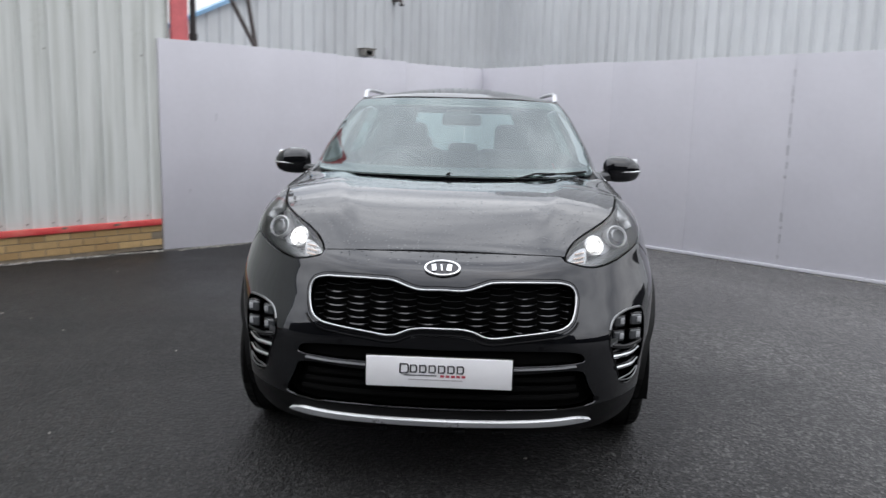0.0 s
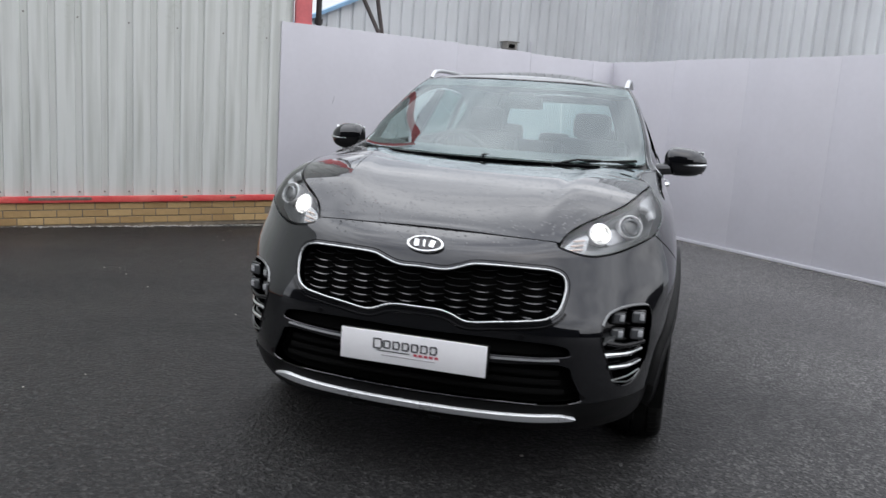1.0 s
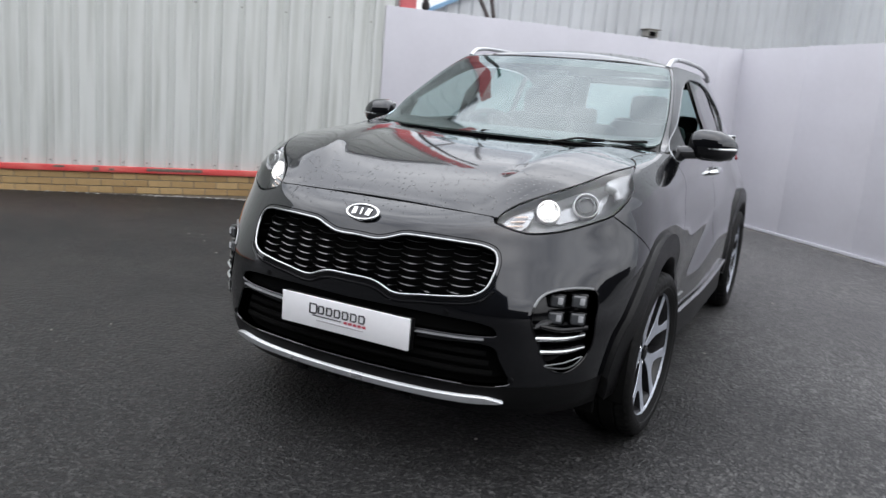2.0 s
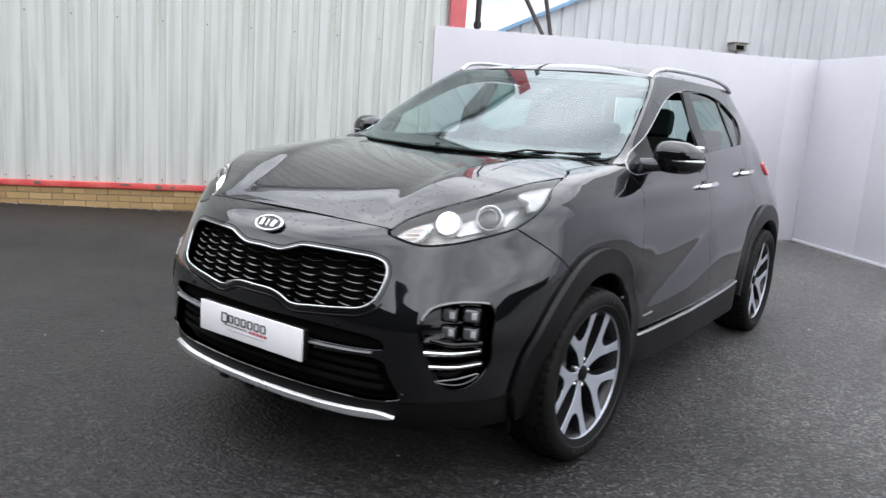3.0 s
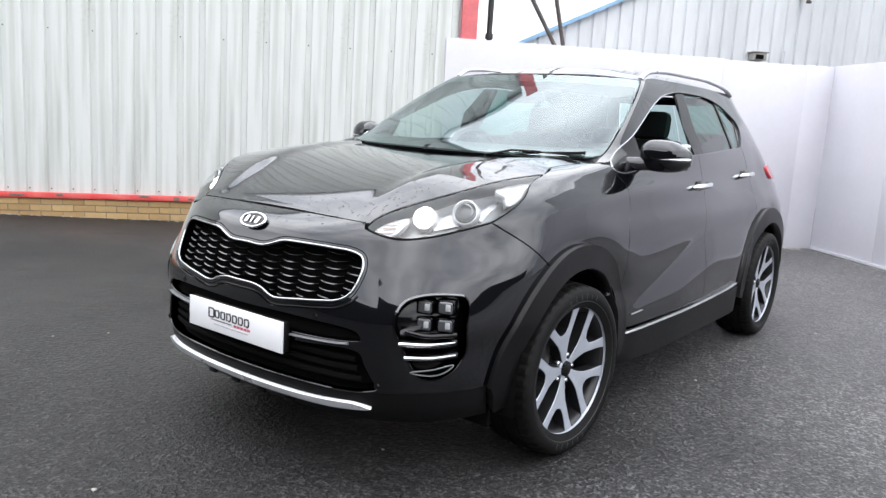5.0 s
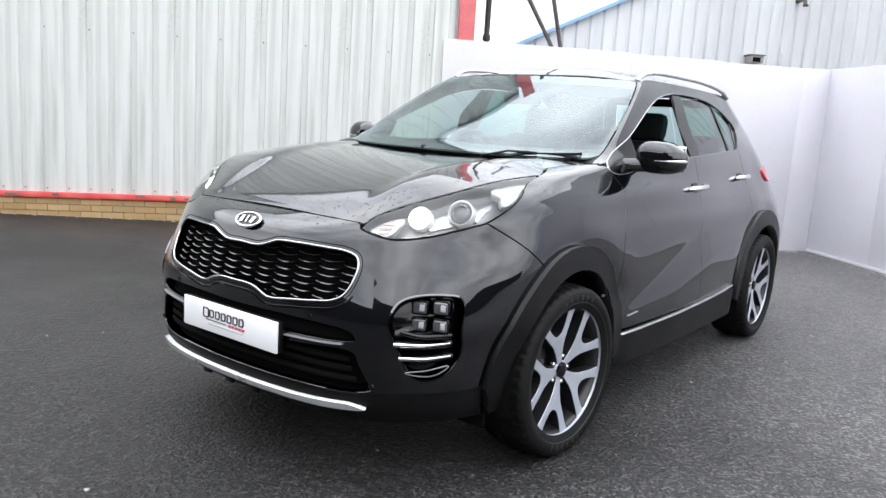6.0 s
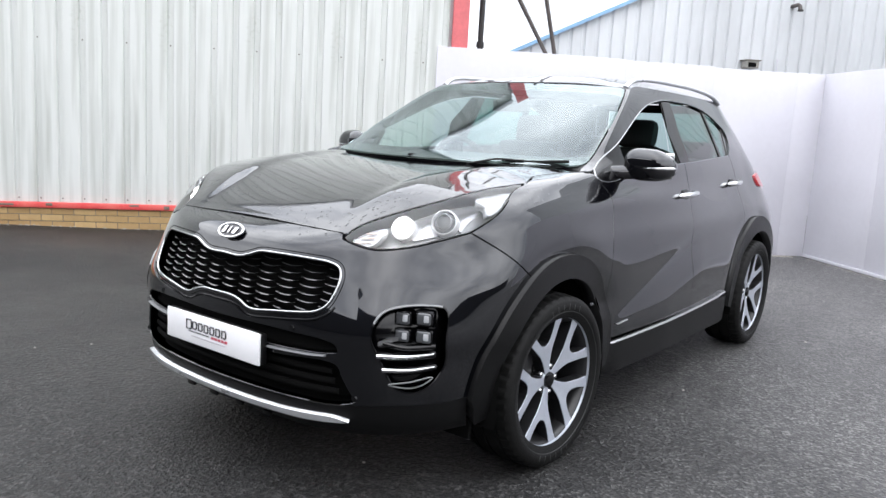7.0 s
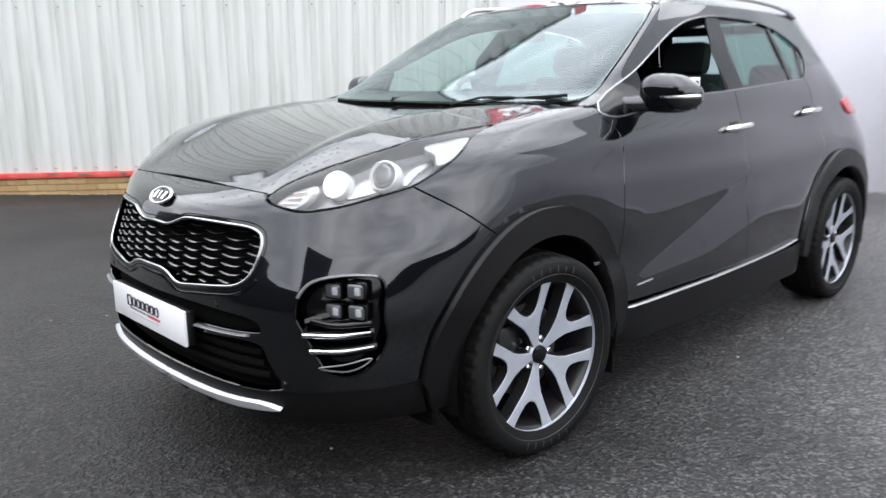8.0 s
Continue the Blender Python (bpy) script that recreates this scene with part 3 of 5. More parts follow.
tube("spout_pipe", [(0, -0.05, 3.95), (0, 0.18, 3.95), (0, 0.24, 3.92), (0, 0.26, 3.84)], 0.035, POLE, spout, n=10)
lathe("flange", [(3.82, 0.035), (3.82, 0.05), (3.85, 0.05), (3.85, 0.035)], PIPE, spout, 14, "z").location = (0, 0.27, 0)

# two leaning poles behind the hoarding
props = tagged(new("leaning_poles"), "pair of dark steel poles meeting behind the hoarding", "poles")
props.location = (-2.58, 5.90, 0)
tube("pole", [(.06, -.19, 0), (.06, -.19, 2.15), (-.27, -.63, 3.0), (-.88, -1.46, 4.5)], 0.026, POLE, props, n=10)
tube("pole", [(-.06, .17, 0), (-.06, .17, 2.15), (-.13, -.11, 3.0), (-.27, -.64, 4.5)], 0.026, POLE, props, n=10)

# unseen stand-ins behind the camera close the yard and darken the paint's reflections
tagged(box("wall_unseen", (-10.0, -12.5, 2.6), (31, 0.4, 5.24), BACK), "unseen dark wall, added for the paint to reflect", "wall", kind="structure")
tagged(box("wall_unseen_tower", (5.4, -12.9, 3.7), (4.2, 0.4, 7.44), BACK), "tall unseen dark wall, added for the paint to reflect", "wall", kind="structure")
tagged(box("wall_unseen_low", (10.4, -13.2, 1.9), (5.7, 0.4, 3.84), BACK), "low unseen dark wall, added for the paint to reflect", "wall", kind="structure")
tagged(box("wall_unseen_east", (13.4, -2.5, 0.95), (0.4, 21.8, 1.94), BACK), "low unseen dark wall on the open side, added for the paint to reflect", "wall", kind="structure")

from mathutils.geometry import delaunay_2d_cdt

# ---------------------------------------------------------------- the car: its skin as one smooth shell
# Each level: height, then plan points from the nose's middle round the corner and along the flank to the tail's middle.
LEVELS = {
    0.20: ((0, -.80), (.25, -.79), (.46, -.76), (.62, -.68), (.72, -.55), (.80, -.40), (.84, 0), (.80, .5), (.80, 1.5), (.80, 2.2), (.83, 2.67), (.80, 3.15), (.62, 3.40), (0, 3.45)),
    0.31: ((0, -0.915), (0.25, -0.905), (0.48, -0.865), (0.645, -0.775), (0.765, -0.632), (0.855, -0.42), (0.905, 0), (0.885, 0.5), (0.885, 1.5), (0.89, 2.2), (0.905, 2.67), (0.87, 3.15), (0.68, 3.5), (0, 3.56)),
    0.45: ((0, -0.922), (0.25, -0.912), (0.49, -0.872), (0.66, -0.788), (0.778, -0.646), (0.872, -0.42), (0.915, 0), (0.888, 0.5), (0.886, 1.5), (0.897, 2.2), (0.915, 2.67), (0.88, 3.15), (0.69, 3.52), (0, 3.58)),
    0.52: ((0, -0.924), (0.25, -0.914), (0.49, -0.873), (0.661, -0.789), (0.779, -0.647), (0.878, -0.42), (0.915, 0), (0.891, 0.5), (0.889, 1.5), (0.898, 2.2), (0.917, 2.67), (0.878, 3.15), (0.69, 3.51), (0, 3.57)),
    0.60: ((0, -0.926), (0.25, -0.915), (0.49, -0.873), (0.662, -0.79), (0.784, -0.654), (0.889, -0.424), (0.915, 0), (0.866, 0.5), (0.858, 1.5), (0.878, 2.2), (0.918, 2.67), (0.875, 3.15), (0.69, 3.5), (0, 3.56)),
    0.75: ((0, -0.91), (0.25, -0.893), (0.49, -0.828), (0.652, -0.738), (0.784, -0.606), (0.883, -0.418), (0.912, 0), (0.886, 0.5), (0.876, 1.5), (0.885, 2.2), (0.91, 2.67), (0.86, 3.15), (0.68, 3.46), (0, 3.52)),
    0.86: ((0, -0.875), (0.25, -0.86), (0.478, -0.785), (0.644, -0.69), (0.769, -0.556), (0.862, -0.382), (0.903, 0), (0.884, 0.5), (0.872, 1.5), (0.868, 2.2), (0.885, 2.67), (0.835, 3.14), (0.67, 3.42), (0, 3.48)),
    0.90: ((0, -0.855), (0.25, -0.842), (0.473, -0.773), (0.641, -0.672), (0.766, -0.541), (0.852, -0.364), (0.894, 0), (0.879, 0.5), (0.862, 1.5), (0.853, 2.2), (0.868, 2.67), (0.822, 3.13), (0.665, 3.405), (0, 3.465)),
    0.93: ((0, -0.765), (0.25, -0.765), (0.465, -0.745), (0.637, -0.655), (0.766, -0.532), (0.847, -0.35), (0.887, 0), (0.872, 0.5), (0.852, 1.5), (0.84, 2.2), (0.85, 2.67), (0.81, 3.12), (0.66, 3.39), (0, 3.45)),
    1.02: ((0, -0.56), (0.25, -0.56), (0.46, -0.562), (0.626, -0.56), (0.757, -0.45), (0.826, -0.288), (0.863, 0.014), (0.864, 0.5), (0.834, 1.5), (0.8, 2.2), (0.8, 2.67), (0.775, 3.1), (0.64, 3.34), (0, 3.41)),
    1.10: ((0, -0.22), (0.25, -0.22), (0.46, -0.25), (0.63, -0.33), (0.726, -0.3), (0.775, -0.155), (0.805, 0.06), (0.823, 0.5), (0.812, 1.5), (0.78, 2.2), (0.765, 2.67), (0.74, 3.06), (0.62, 3.28), (0, 3.36)),
    1.14: ((0, .07), (.25, .09), (.48, .165), (.62, .22), (.70, .235), (.758, .26), (.793, .34), (.813, .60), (.806, 1.5), (.772, 2.2), (.752, 2.67), (.722, 3.04), (.605, 3.25), (0, 3.335)),
    1.18: ((0, 0.17), (0.25, 0.19), (0.48, 0.26), (0.62, 0.34), (0.7, 0.415), (0.735, 0.46), (0.765, 0.53), (0.79, 0.72), (0.797, 1.5), (0.765, 2.2), (0.74, 2.67), (0.705, 3.02), (0.59, 3.22), (0, 3.31)),
    1.28: ((0, 0.387), (0.25, 0.407), (0.466, 0.472), (0.599, 0.535), (0.681, 0.587), (0.716, 0.627), (0.733, 0.69), (0.746, 0.886), (0.757, 1.5), (0.73, 2.2), (0.705, 2.65), (0.66, 2.95), (0.55, 3.15), (0, 3.25)),
    1.40: ((0, 0.657), (0.25, 0.677), (0.439, 0.732), (0.569, 0.768), (0.642, 0.797), (0.677, 0.832), (0.684, 0.898), (0.692, 1.121), (0.699, 1.55), (0.68, 2.1), (0.655, 2.5), (0.61, 2.85), (0.51, 3.05), (0, 3.16)),
    1.50: ((0, 0.881), (0.25, 0.901), (0.42, 0.946), (0.541, 0.961), (0.604, 0.978), (0.634, 1.006), (0.638, 1.066), (0.642, 1.258), (0.642, 1.65), (0.63, 2.1), (0.605, 2.42), (0.565, 2.75), (0.47, 2.97), (0, 3.08)),
    1.58: ((0, 1.065), (0.24, 1.085), (0.397, 1.125), (0.503, 1.13), (0.553, 1.14), (0.578, 1.162), (0.585, 1.215), (0.59, 1.39), (0.598, 1.7), (0.588, 2.1), (0.565, 2.4), (0.525, 2.7), (0.44, 2.92), (0, 3.02)),
}
STATION = np.array((0, .25, .485, .67, .85, 1.10, 1.52, 2.02, 3.02, 3.72, 4.19, 4.72, 5.15, 5.80))
Z0, Z1, DZ, DL = 0.20, 1.58, 0.01, 0.01


def pchip(x, y, q):
    """Shape-keeping cubic interpolation along the first axis."""
    h = np.diff(x)
    d = np.diff(y, axis=0) / h[:, None]
    m = np.zeros_like(y)
    s = np.sign(d[:-1]) * np.sign(d[1:]) > 0
    w1, w2 = (2 * h[1:] + h[:-1])[:, None], (h[1:] + 2 * h[:-1])[:, None]
    with np.errstate(divide="ignore", invalid="ignore"):
        hm = (w1 + w2) / (w1 / d[:-1] + w2 / d[1:])
    m[1:-1] = np.where(s, hm, 0)
    m[0], m[-1] = d[0], d[-1]
    i = np.clip(np.searchsorted(x, q, side="right") - 1, 0, len(x) - 2)
    t = ((q - x[i]) / h[i])[:, None]
    hh = h[i][:, None]
    return (2 * t**3 - 3 * t**2 + 1) * y[i] + (t**3 - 2 * t**2 + t) * hh * m[i] + (-2 * t**3 + 3 * t**2) * y[i + 1] + (t**3 - t**2) * hh * m[i + 1]


def cubic(x, y, q):
    """Cubic interpolation with mean slopes along the first axis."""
    h = np.diff(x)
    d = np.diff(y, axis=0) / h[:, None]
    m = np.zeros_like(y)
    m[1:-1] = (d[:-1] * h[1:, None] + d[1:] * h[:-1, None]) / (h[:-1] + h[1:])[:, None]
    m[0], m[-1] = d[0], d[-1]
    i = np.clip(np.searchsorted(x, q, side="right") - 1, 0, len(x) - 2)
    t = ((q - x[i]) / h[i])[:, None]
    hh = h[i][:, None]
    return (2 * t**3 - 3 * t**2 + 1) * y[i] + (t**3 - 2 * t**2 + t) * hh * m[i] + (-2 * t**3 + 3 * t**2) * y[i + 1] + (t**3 - t**2) * hh * m[i + 1]


def blur(a, sigma, axis):
    k = np.arange(-int(3 * sigma), int(3 * sigma) + 1)
    w = np.exp(-0.5 * (k / sigma) ** 2)
    w /= w.sum()
    pad = [(0, 0)] * a.ndim
    pad[axis] = (len(k) // 2, len(k) // 2)
    b = np.pad(a, pad, mode="reflect", reflect_type="odd")
    return np.apply_along_axis(lambda c: np.convolve(c, w, "valid"), axis, b)


def scallop(g, zq):
    """The doors' hollow: an undercut wedge that runs out rearwards, over a blade that catches the light, over the sill's tuck-under."""
    y, x = g[:, :, 1], np.abs(g[:, :, 0])
    t = np.clip((y - .44) / .16, 0, 1) * np.clip((2.45 - y) / .35, 0, 1)
    w = (t * t * (3 - 2 * t)) * (np.abs(g[:, :, 0]) > .6)
    top = .700 + .092 * (y - .52)
    low = np.minimum(.52 + .275 * (y - .60), top - .004)
    foot = .462 + .080 * (y - .555)
    z = zq[None, :]
    base = .884 - .012 * np.clip((y - .5) / 1.2, 0, 1)
    x_low = base - .085 * (top - low)
    x_foot = x_low + .20 * np.clip(low - foot, 0, .16)
    hollow = np.where(z > low, base - .085 * (top - z), np.where(z > foot, x_low + .20 * np.clip(low - z, 0, .16), x_foot - .03 * (foot - z)))
    keep = np.clip((top + .05 - z) / .05, 0, 1)
    keep = keep * keep * (3 - 2 * keep)
    new_x = x + (hollow - x) * w * keep
    # the panels roll inwards round each wheel arch
    for yc in (.02, 2.68):
        t = np.clip((.590 - np.hypot(y - yc, z - .335)) / .075, 0, 1)
        new_x = new_x - .016 * t ** 1.5 * (x > .6)
    out = g.copy()
    out[:, :, 0] = np.sign(g[:, :, 0]) * new_x
    return out


def make_grid():
    zs = np.array(sorted(LEVELS))
    T = np.array([LEVELS[z] for z in sorted(LEVELS)], float)
    zq = np.arange(Z0, Z1 + 1e-6, DZ)
    a = pchip(zs, T.reshape(len(zs), -1), zq).reshape(len(zq), -1, 2)
    st = np.concatenate([-STATION[:0:-1], STATION])
    full = np.concatenate([a[:, :0:-1] * np.array((-1, 1)), a], 1)
    lq = np.arange(-5.80, 5.80 + 1e-6, DL)
    g = cubic(st, full.transpose(1, 0, 2).reshape(len(st), -1), lq).reshape(len(lq), len(zq), 2)
    g = scallop(g, zq)
    return blur(blur(g, 5.0, 0), 2.0, 1)


GRID = make_grid()


def shell(L, z):
    """The skin at L metres round from the nose's middle (left positive) and height z."""
    L, z = np.broadcast_arrays(np.asarray(L, float), np.asarray(z, float))
    u, v = (L + 5.80) / DL, (z - Z0) / DZ
    nu, nv = GRID.shape[:2]
    i, j = np.clip(np.floor(u).astype(int), 1, nu - 3), np.clip(np.floor(v).astype(int), 1, nv - 3)
    fu, fv = np.clip(u - i, -1, 2), np.clip(v - j, -1, 2)

    def wts(t):
        return (-0.5 * t + t**2 - 0.5 * t**3, 1 - 2.5 * t**2 + 1.5 * t**3, 0.5 * t + 2 * t**2 - 1.5 * t**3, -0.5 * t**2 + 0.5 * t**3)
    wu, wv = wts(fu), wts(fv)
    out = np.zeros(L.shape + (3,))
    for a in range(4):
        for b in range(4):
            out[..., :2] += (wu[a] * wv[b])[..., None] * GRID[i + a - 1, j + b - 1]
    out[..., 2] = z
    return out


FRONT_L, SIDE_L = np.arange(0, 1.20, 0.004), np.arange(0.55, 5.05, 0.008)


def F(x, z):
    """Shell coordinates of the nose's point at x across and height z."""
    P = shell(FRONT_L, z)
    return (float(np.interp(x, P[:, 0], FRONT_L)), z)


def S(y, z):
    """Shell coordinates of the flank's point at y along and height z."""
    P = shell(SIDE_L, z)
    return (float(np.interp(y, P[:, 1], SIDE_L)), z)


def flip(pts):
    return [(-a, b) for a, b in reversed(pts)]


def panel(name, surf, outline, material, parent, holes=(), h=0.03, gap=0.0025, lip=0.014, off=0.0, label="", two_lips=True):
    """A sheet cut from a smooth surface along an outline, with its rim folded inwards."""
    rings = [inset(outline, gap)] + [inset(q, -gap if gap else 0.0) for q in holes]
    out = []
    for r in rings:
        keep = []
        for p in r:
            if not keep or np.linalg.norm(p - keep[-1]) > 0.004:
                keep.append(p)
        if np.linalg.norm(keep[0] - keep[-1]) < 0.004:
            keep.pop()
        out.append(np.array(keep))
    rings = out
    vs = [tuple(p) for r in rings for p in r]
    edges, k = [], 0
    for r in rings:
        edges += [(k + i, k + (i + 1) % len(r)) for i in range(len(r))]
        k += len(r)
    lo, hi = rings[0].min(0), rings[0].max(0)
    gx, gy = np.meshgrid(np.arange(lo[0], hi[0], h), np.arange(lo[1], hi[1], h * 0.8))
    gx[1::2] += h / 2
    gx, gy = gx.ravel(), gy.ravel()
    ok = inside(inset(rings[0], h * 0.35), gx, gy)
    for r in rings[1:]:
        ok &= ~inside(inset(r, -h * 0.35), gx, gy)
    vs += list(zip(gx[ok], gy[ok]))
    cv, ce, cf, *_ = delaunay_2d_cdt([Vector(p) for p in vs], edges, [], 0, 1e-5)
    C = np.array([tuple(p) for p in cv])
    T = np.array([f for f in cf if len(f) == 3])
    mid = C[T].mean(1)
    ok = inside(rings[0], mid[:, 0], mid[:, 1])
    for r in rings[1:]:
        ok &= ~inside(r, mid[:, 0], mid[:, 1])
    T = T[ok]
    A2 = (C[T[:, 1], 0] - C[T[:, 0], 0]) * (C[T[:, 2], 1] - C[T[:, 0], 1]) - (C[T[:, 2], 0] - C[T[:, 0], 0]) * (C[T[:, 1], 1] - C[T[:, 0], 1])
    T[A2 < 0] = T[A2 < 0][:, ::-1]
    e = 0.006
    P = surf(C[:, 0], C[:, 1])
    du = surf(C[:, 0] + e, C[:, 1]) - surf(C[:, 0] - e, C[:, 1])
    dv = surf(C[:, 0], C[:, 1] + e) - surf(C[:, 0], C[:, 1] - e)
    N = np.cross(du, dv)
    N /= np.linalg.norm(N, axis=1)[:, None] + 1e-12
    P = P + N * off
    verts, faces, nor = list(P), [tuple(t) for t in T], [tuple(map(tuple, N[t])) for t in T]
    if lip:
        count = {}
        for t in T:
            for a, b in ((t[0], t[1]), (t[1], t[2]), (t[2], t[0])):
                count[(a, b)] = count.get((a, b), 0) + 1
        for (a, b) in list(count):
            if (b, a) not in count:
                k = len(verts)
                verts += [P[a], P[b], P[b] - N[b] * lip, P[a] - N[a] * lip]
                faces.append((k + 1, k, k + 3, k + 2))
                fn = np.cross(P[a] - P[b], -N[b])
                fn = fn / (np.linalg.norm(fn) + 1e-12)
                # a rolled edge: the rim starts at the skin's normal and turns outwards
                ra = (N[a] + fn) / np.linalg.norm(N[a] + fn)
                rb = (N[b] + fn) / np.linalg.norm(N[b] + fn)
                nor.append((tuple(rb), tuple(ra), tuple(fn), tuple(fn)))
    me = bpy.data.meshes.new(name)
    me.from_pydata([tuple(map(float, p)) for p in verts], [], [tuple(int(i) for i in f) for f in faces])
    me.update()
    me.polygons.foreach_set("use_smooth", [True] * len(me.polygons))
    flat = [n for f in nor for n in f]
    me.normals_split_custom_set(flat)
    me.materials.append(material)
    ob = new(name, me)
    ob.parent = parent
    if label:
        tagged(ob, label)
    return ob


def both(name, outline, material, parent, **kw):
    """The same flank panel on the left and the right."""
    holes = kw.pop("holes", ())
    a = panel(name, shell, outline, material, parent, holes=holes, **kw)
    b = panel(name, shell, flip(outline), material, parent, holes=[flip(q) for q in holes], **kw)
    return a, b


def on(pts, off=0.0):
    """World points of shell coordinates, moved out by off."""
    A = np.array(pts)
    e = 0.006
    P = shell(A[:, 0], A[:, 1])
    N = np.cross(shell(A[:, 0] + e, A[:, 1]) - shell(A[:, 0] - e, A[:, 1]), shell(A[:, 0], A[:, 1] + e) - shell(A[:, 0], A[:, 1] - e))
    N /= np.linalg.norm(N, axis=1)[:, None]
    return P + N * off


def mirror(pts):
    return [(-p[0], p[1], p[2]) for p in pts]


def arc(yc, zc, r, a0, a1, n=24):
    """Flank points on a circle; degrees from straight ahead (0) over the top (90) to the rear (180)."""
    return [S(yc - r * math.cos(radians(a)), zc + r * math.sin(radians(a))) for a in np.linspace(a0, a1, n)]


car = tagged(new("car"), "black five-door sport utility car parked with lamps lit", "car")
AX, AZ, AR, IR = 0.02, 0.335, 0.51, 0.415
RX = 2.68

# ---- outlines
lamp_low = through_points([S(-.474, .952), F(.76, .935), F(.726, .920), F(.668, .898), F(.577, .884), F(.502, .899), F(.463, .912)])
lamp_up = through_points([F(.463, .914), F(.470, .940), F(.497, .968), F(.537, .992), F(.597, 1.021), F(.662, 1.053), F(.698, 1.077), F(.722, 1.094), F(.745, 1.106), F(.755, 1.110), F(.763, 1.105)])
lamp_rear = through_points([F(.763, 1.105), S(-.20, 1.086), S(-.27, 1.052), S(-.343, 1.012), S(-.418, .978), S(-.474, .952)])
nose_line = through_points([F(.463, .928), F(.35, .932), F(.2, .934), F(0, .934)])
seam = through_points([S(-.474, .952), S(-.345, .870), S(-.2194, .7853)])
front_arch_f = arc(AX, AZ, AR, 5, 62)
valance_top = through_points([F(0, .355), F(.3, .357), F(.56, .365), F(.70, .372), F(.80, .374), S(-.488, .380)])

GRILLE = [(0, .812), (.09, .812), (.14, .826), (.18, .839), (.26, .842), (.38, .839), (.455, .833), (.49, .818), (.504, .790), (.503, .745), (.488, .698), (.455, .674), (.38, .661), (.28, .650), (.205, .641), (.17, .643), (.12, .663), (.08, .671), (0, .672)]


def half_ring(pts, conv=F, step=0.012):
    """A closed ring from its left half, given from top middle to bottom middle."""
    left = through_points([conv(x, z) for x, z in pts], step)
    return [(a, b) for a, b in left] + [(-a, b) for a, b in reversed(left)][1:-1]


grille_ring = half_ring(GRILLE)
pod_ring = through_points([F(.645, .655), F(.66, .692), F(.70, .712), F(.76, .717), F(.795, .708), F(.808, .675), F(.810, .60), F(.806, .52), F(.785, .455), F(.75, .422), F(.712, .432), F(.690, .475), F(.668, .54), F(.645, .60)], 0.012, closed=True)
intake = half_ring([(0, .500), (.30, .503), (.50, .512), (.545, .500), (.56, .465), (.585, .415), (.60, .385), (.57, .372), (.30, .366), (0, .364)])
intake_upper = half_ring([(0, .590), (.30, .592), (.50, .582), (.535, .570), (.545, .55), (.53, .545), (.30, .535), (0, .532)])

outline = flip(valance_top) + valance_top[1:] + front_arch_f[1:] + list(reversed(seam))[1:] + lamp_low[1:] + nose_line[1:]
outline += flip(nose_line)[1:] + flip(lamp_low)[1:] + flip(list(reversed(seam)))[1:] + flip(front_arch_f)[1:-1]
bumper = panel("front_bumper", shell, outline, PAINT, car, holes=[grille_ring, pod_ring, flip(pod_ring), intake, intake_upper], h=0.024, lip=0.02, label="gloss black painted front bumper")

# lower valance and silver lip
low = through_points([F(0, .235), F(.3, .236), F(.6, .24), F(.74, .245), S(-.44, .25)])
va = flip(valance_top) + valance_top[1:] + list(reversed(low)) + flip(list(reversed(low)))[1:]
panel("lower_valance", shell, va, SATIN, bumper, h=0.03, off=-0.004, label="satin black plastic lower valance")

# ---- bonnet
edge_pts = np.array([tuple(p) for p in on(lamp_up[::3] + through_points([F(.763, 1.105), S(-.03, 1.118), S(.07, 1.130), S(.2, 1.142), S(.40, 1.155)], 0.05))])
edge_pts = edge_pts[np.argsort(edge_pts[:, 1])]


def bonnet(x, y):
    x, y = np.broadcast_arrays(np.asarray(x, float), np.asarray(y, float))
    xe = np.interp(y, edge_pts[:, 1], edge_pts[:, 0])
    ze = np.interp(y, edge_pts[:, 1], edge_pts[:, 2])
    c = np.interp(y, BY, BZ)
    q = np.abs(x) / xe
    z = c + (ze - c) * np.clip(q, 0, 1.2) ** 2.6
    # two creases that run from the grille's sides to the screen's corners
    xr = 0.40 + 0.16 * (y + 0.75)
    d = np.abs(x) - xr
    z = z + 0.011 * np.exp(-np.where(d < 0, (d / 0.05) ** 2, (d / 0.11) ** 2)) * np.clip((y + 0.76) / 0.25, 0, 1) * np.clip((1.0 - q) / 0.12, 0, 1)
    # fuller shoulders towards the wings
    z = z + 0.045 * np.clip(q, 0, 1) ** 3 * np.clip(1 - q, 0, 1) ** 1.0 * 2.6 * np.clip((y + 0.70) / 0.3, 0, 1) * np.clip((0.30 - y) / 0.3, 0, 1)
    return np.stack([x, y, z], -1)


BY = np.arange(-0.80, 0.45, 0.01)
BZ = pchip(np.array((-.80, -.765, -.70, -.56, -.40, -.22, 0.0, .15, .40)), np.array((.905, .934, .968, 1.026, 1.078, 1.114, 1.138, 1.147, 1.160))[:, None], BY)[:, 0]
BZ = np.concatenate([BZ[:6], blur(BZ[:, None], 4, 0)[6:, 0]])

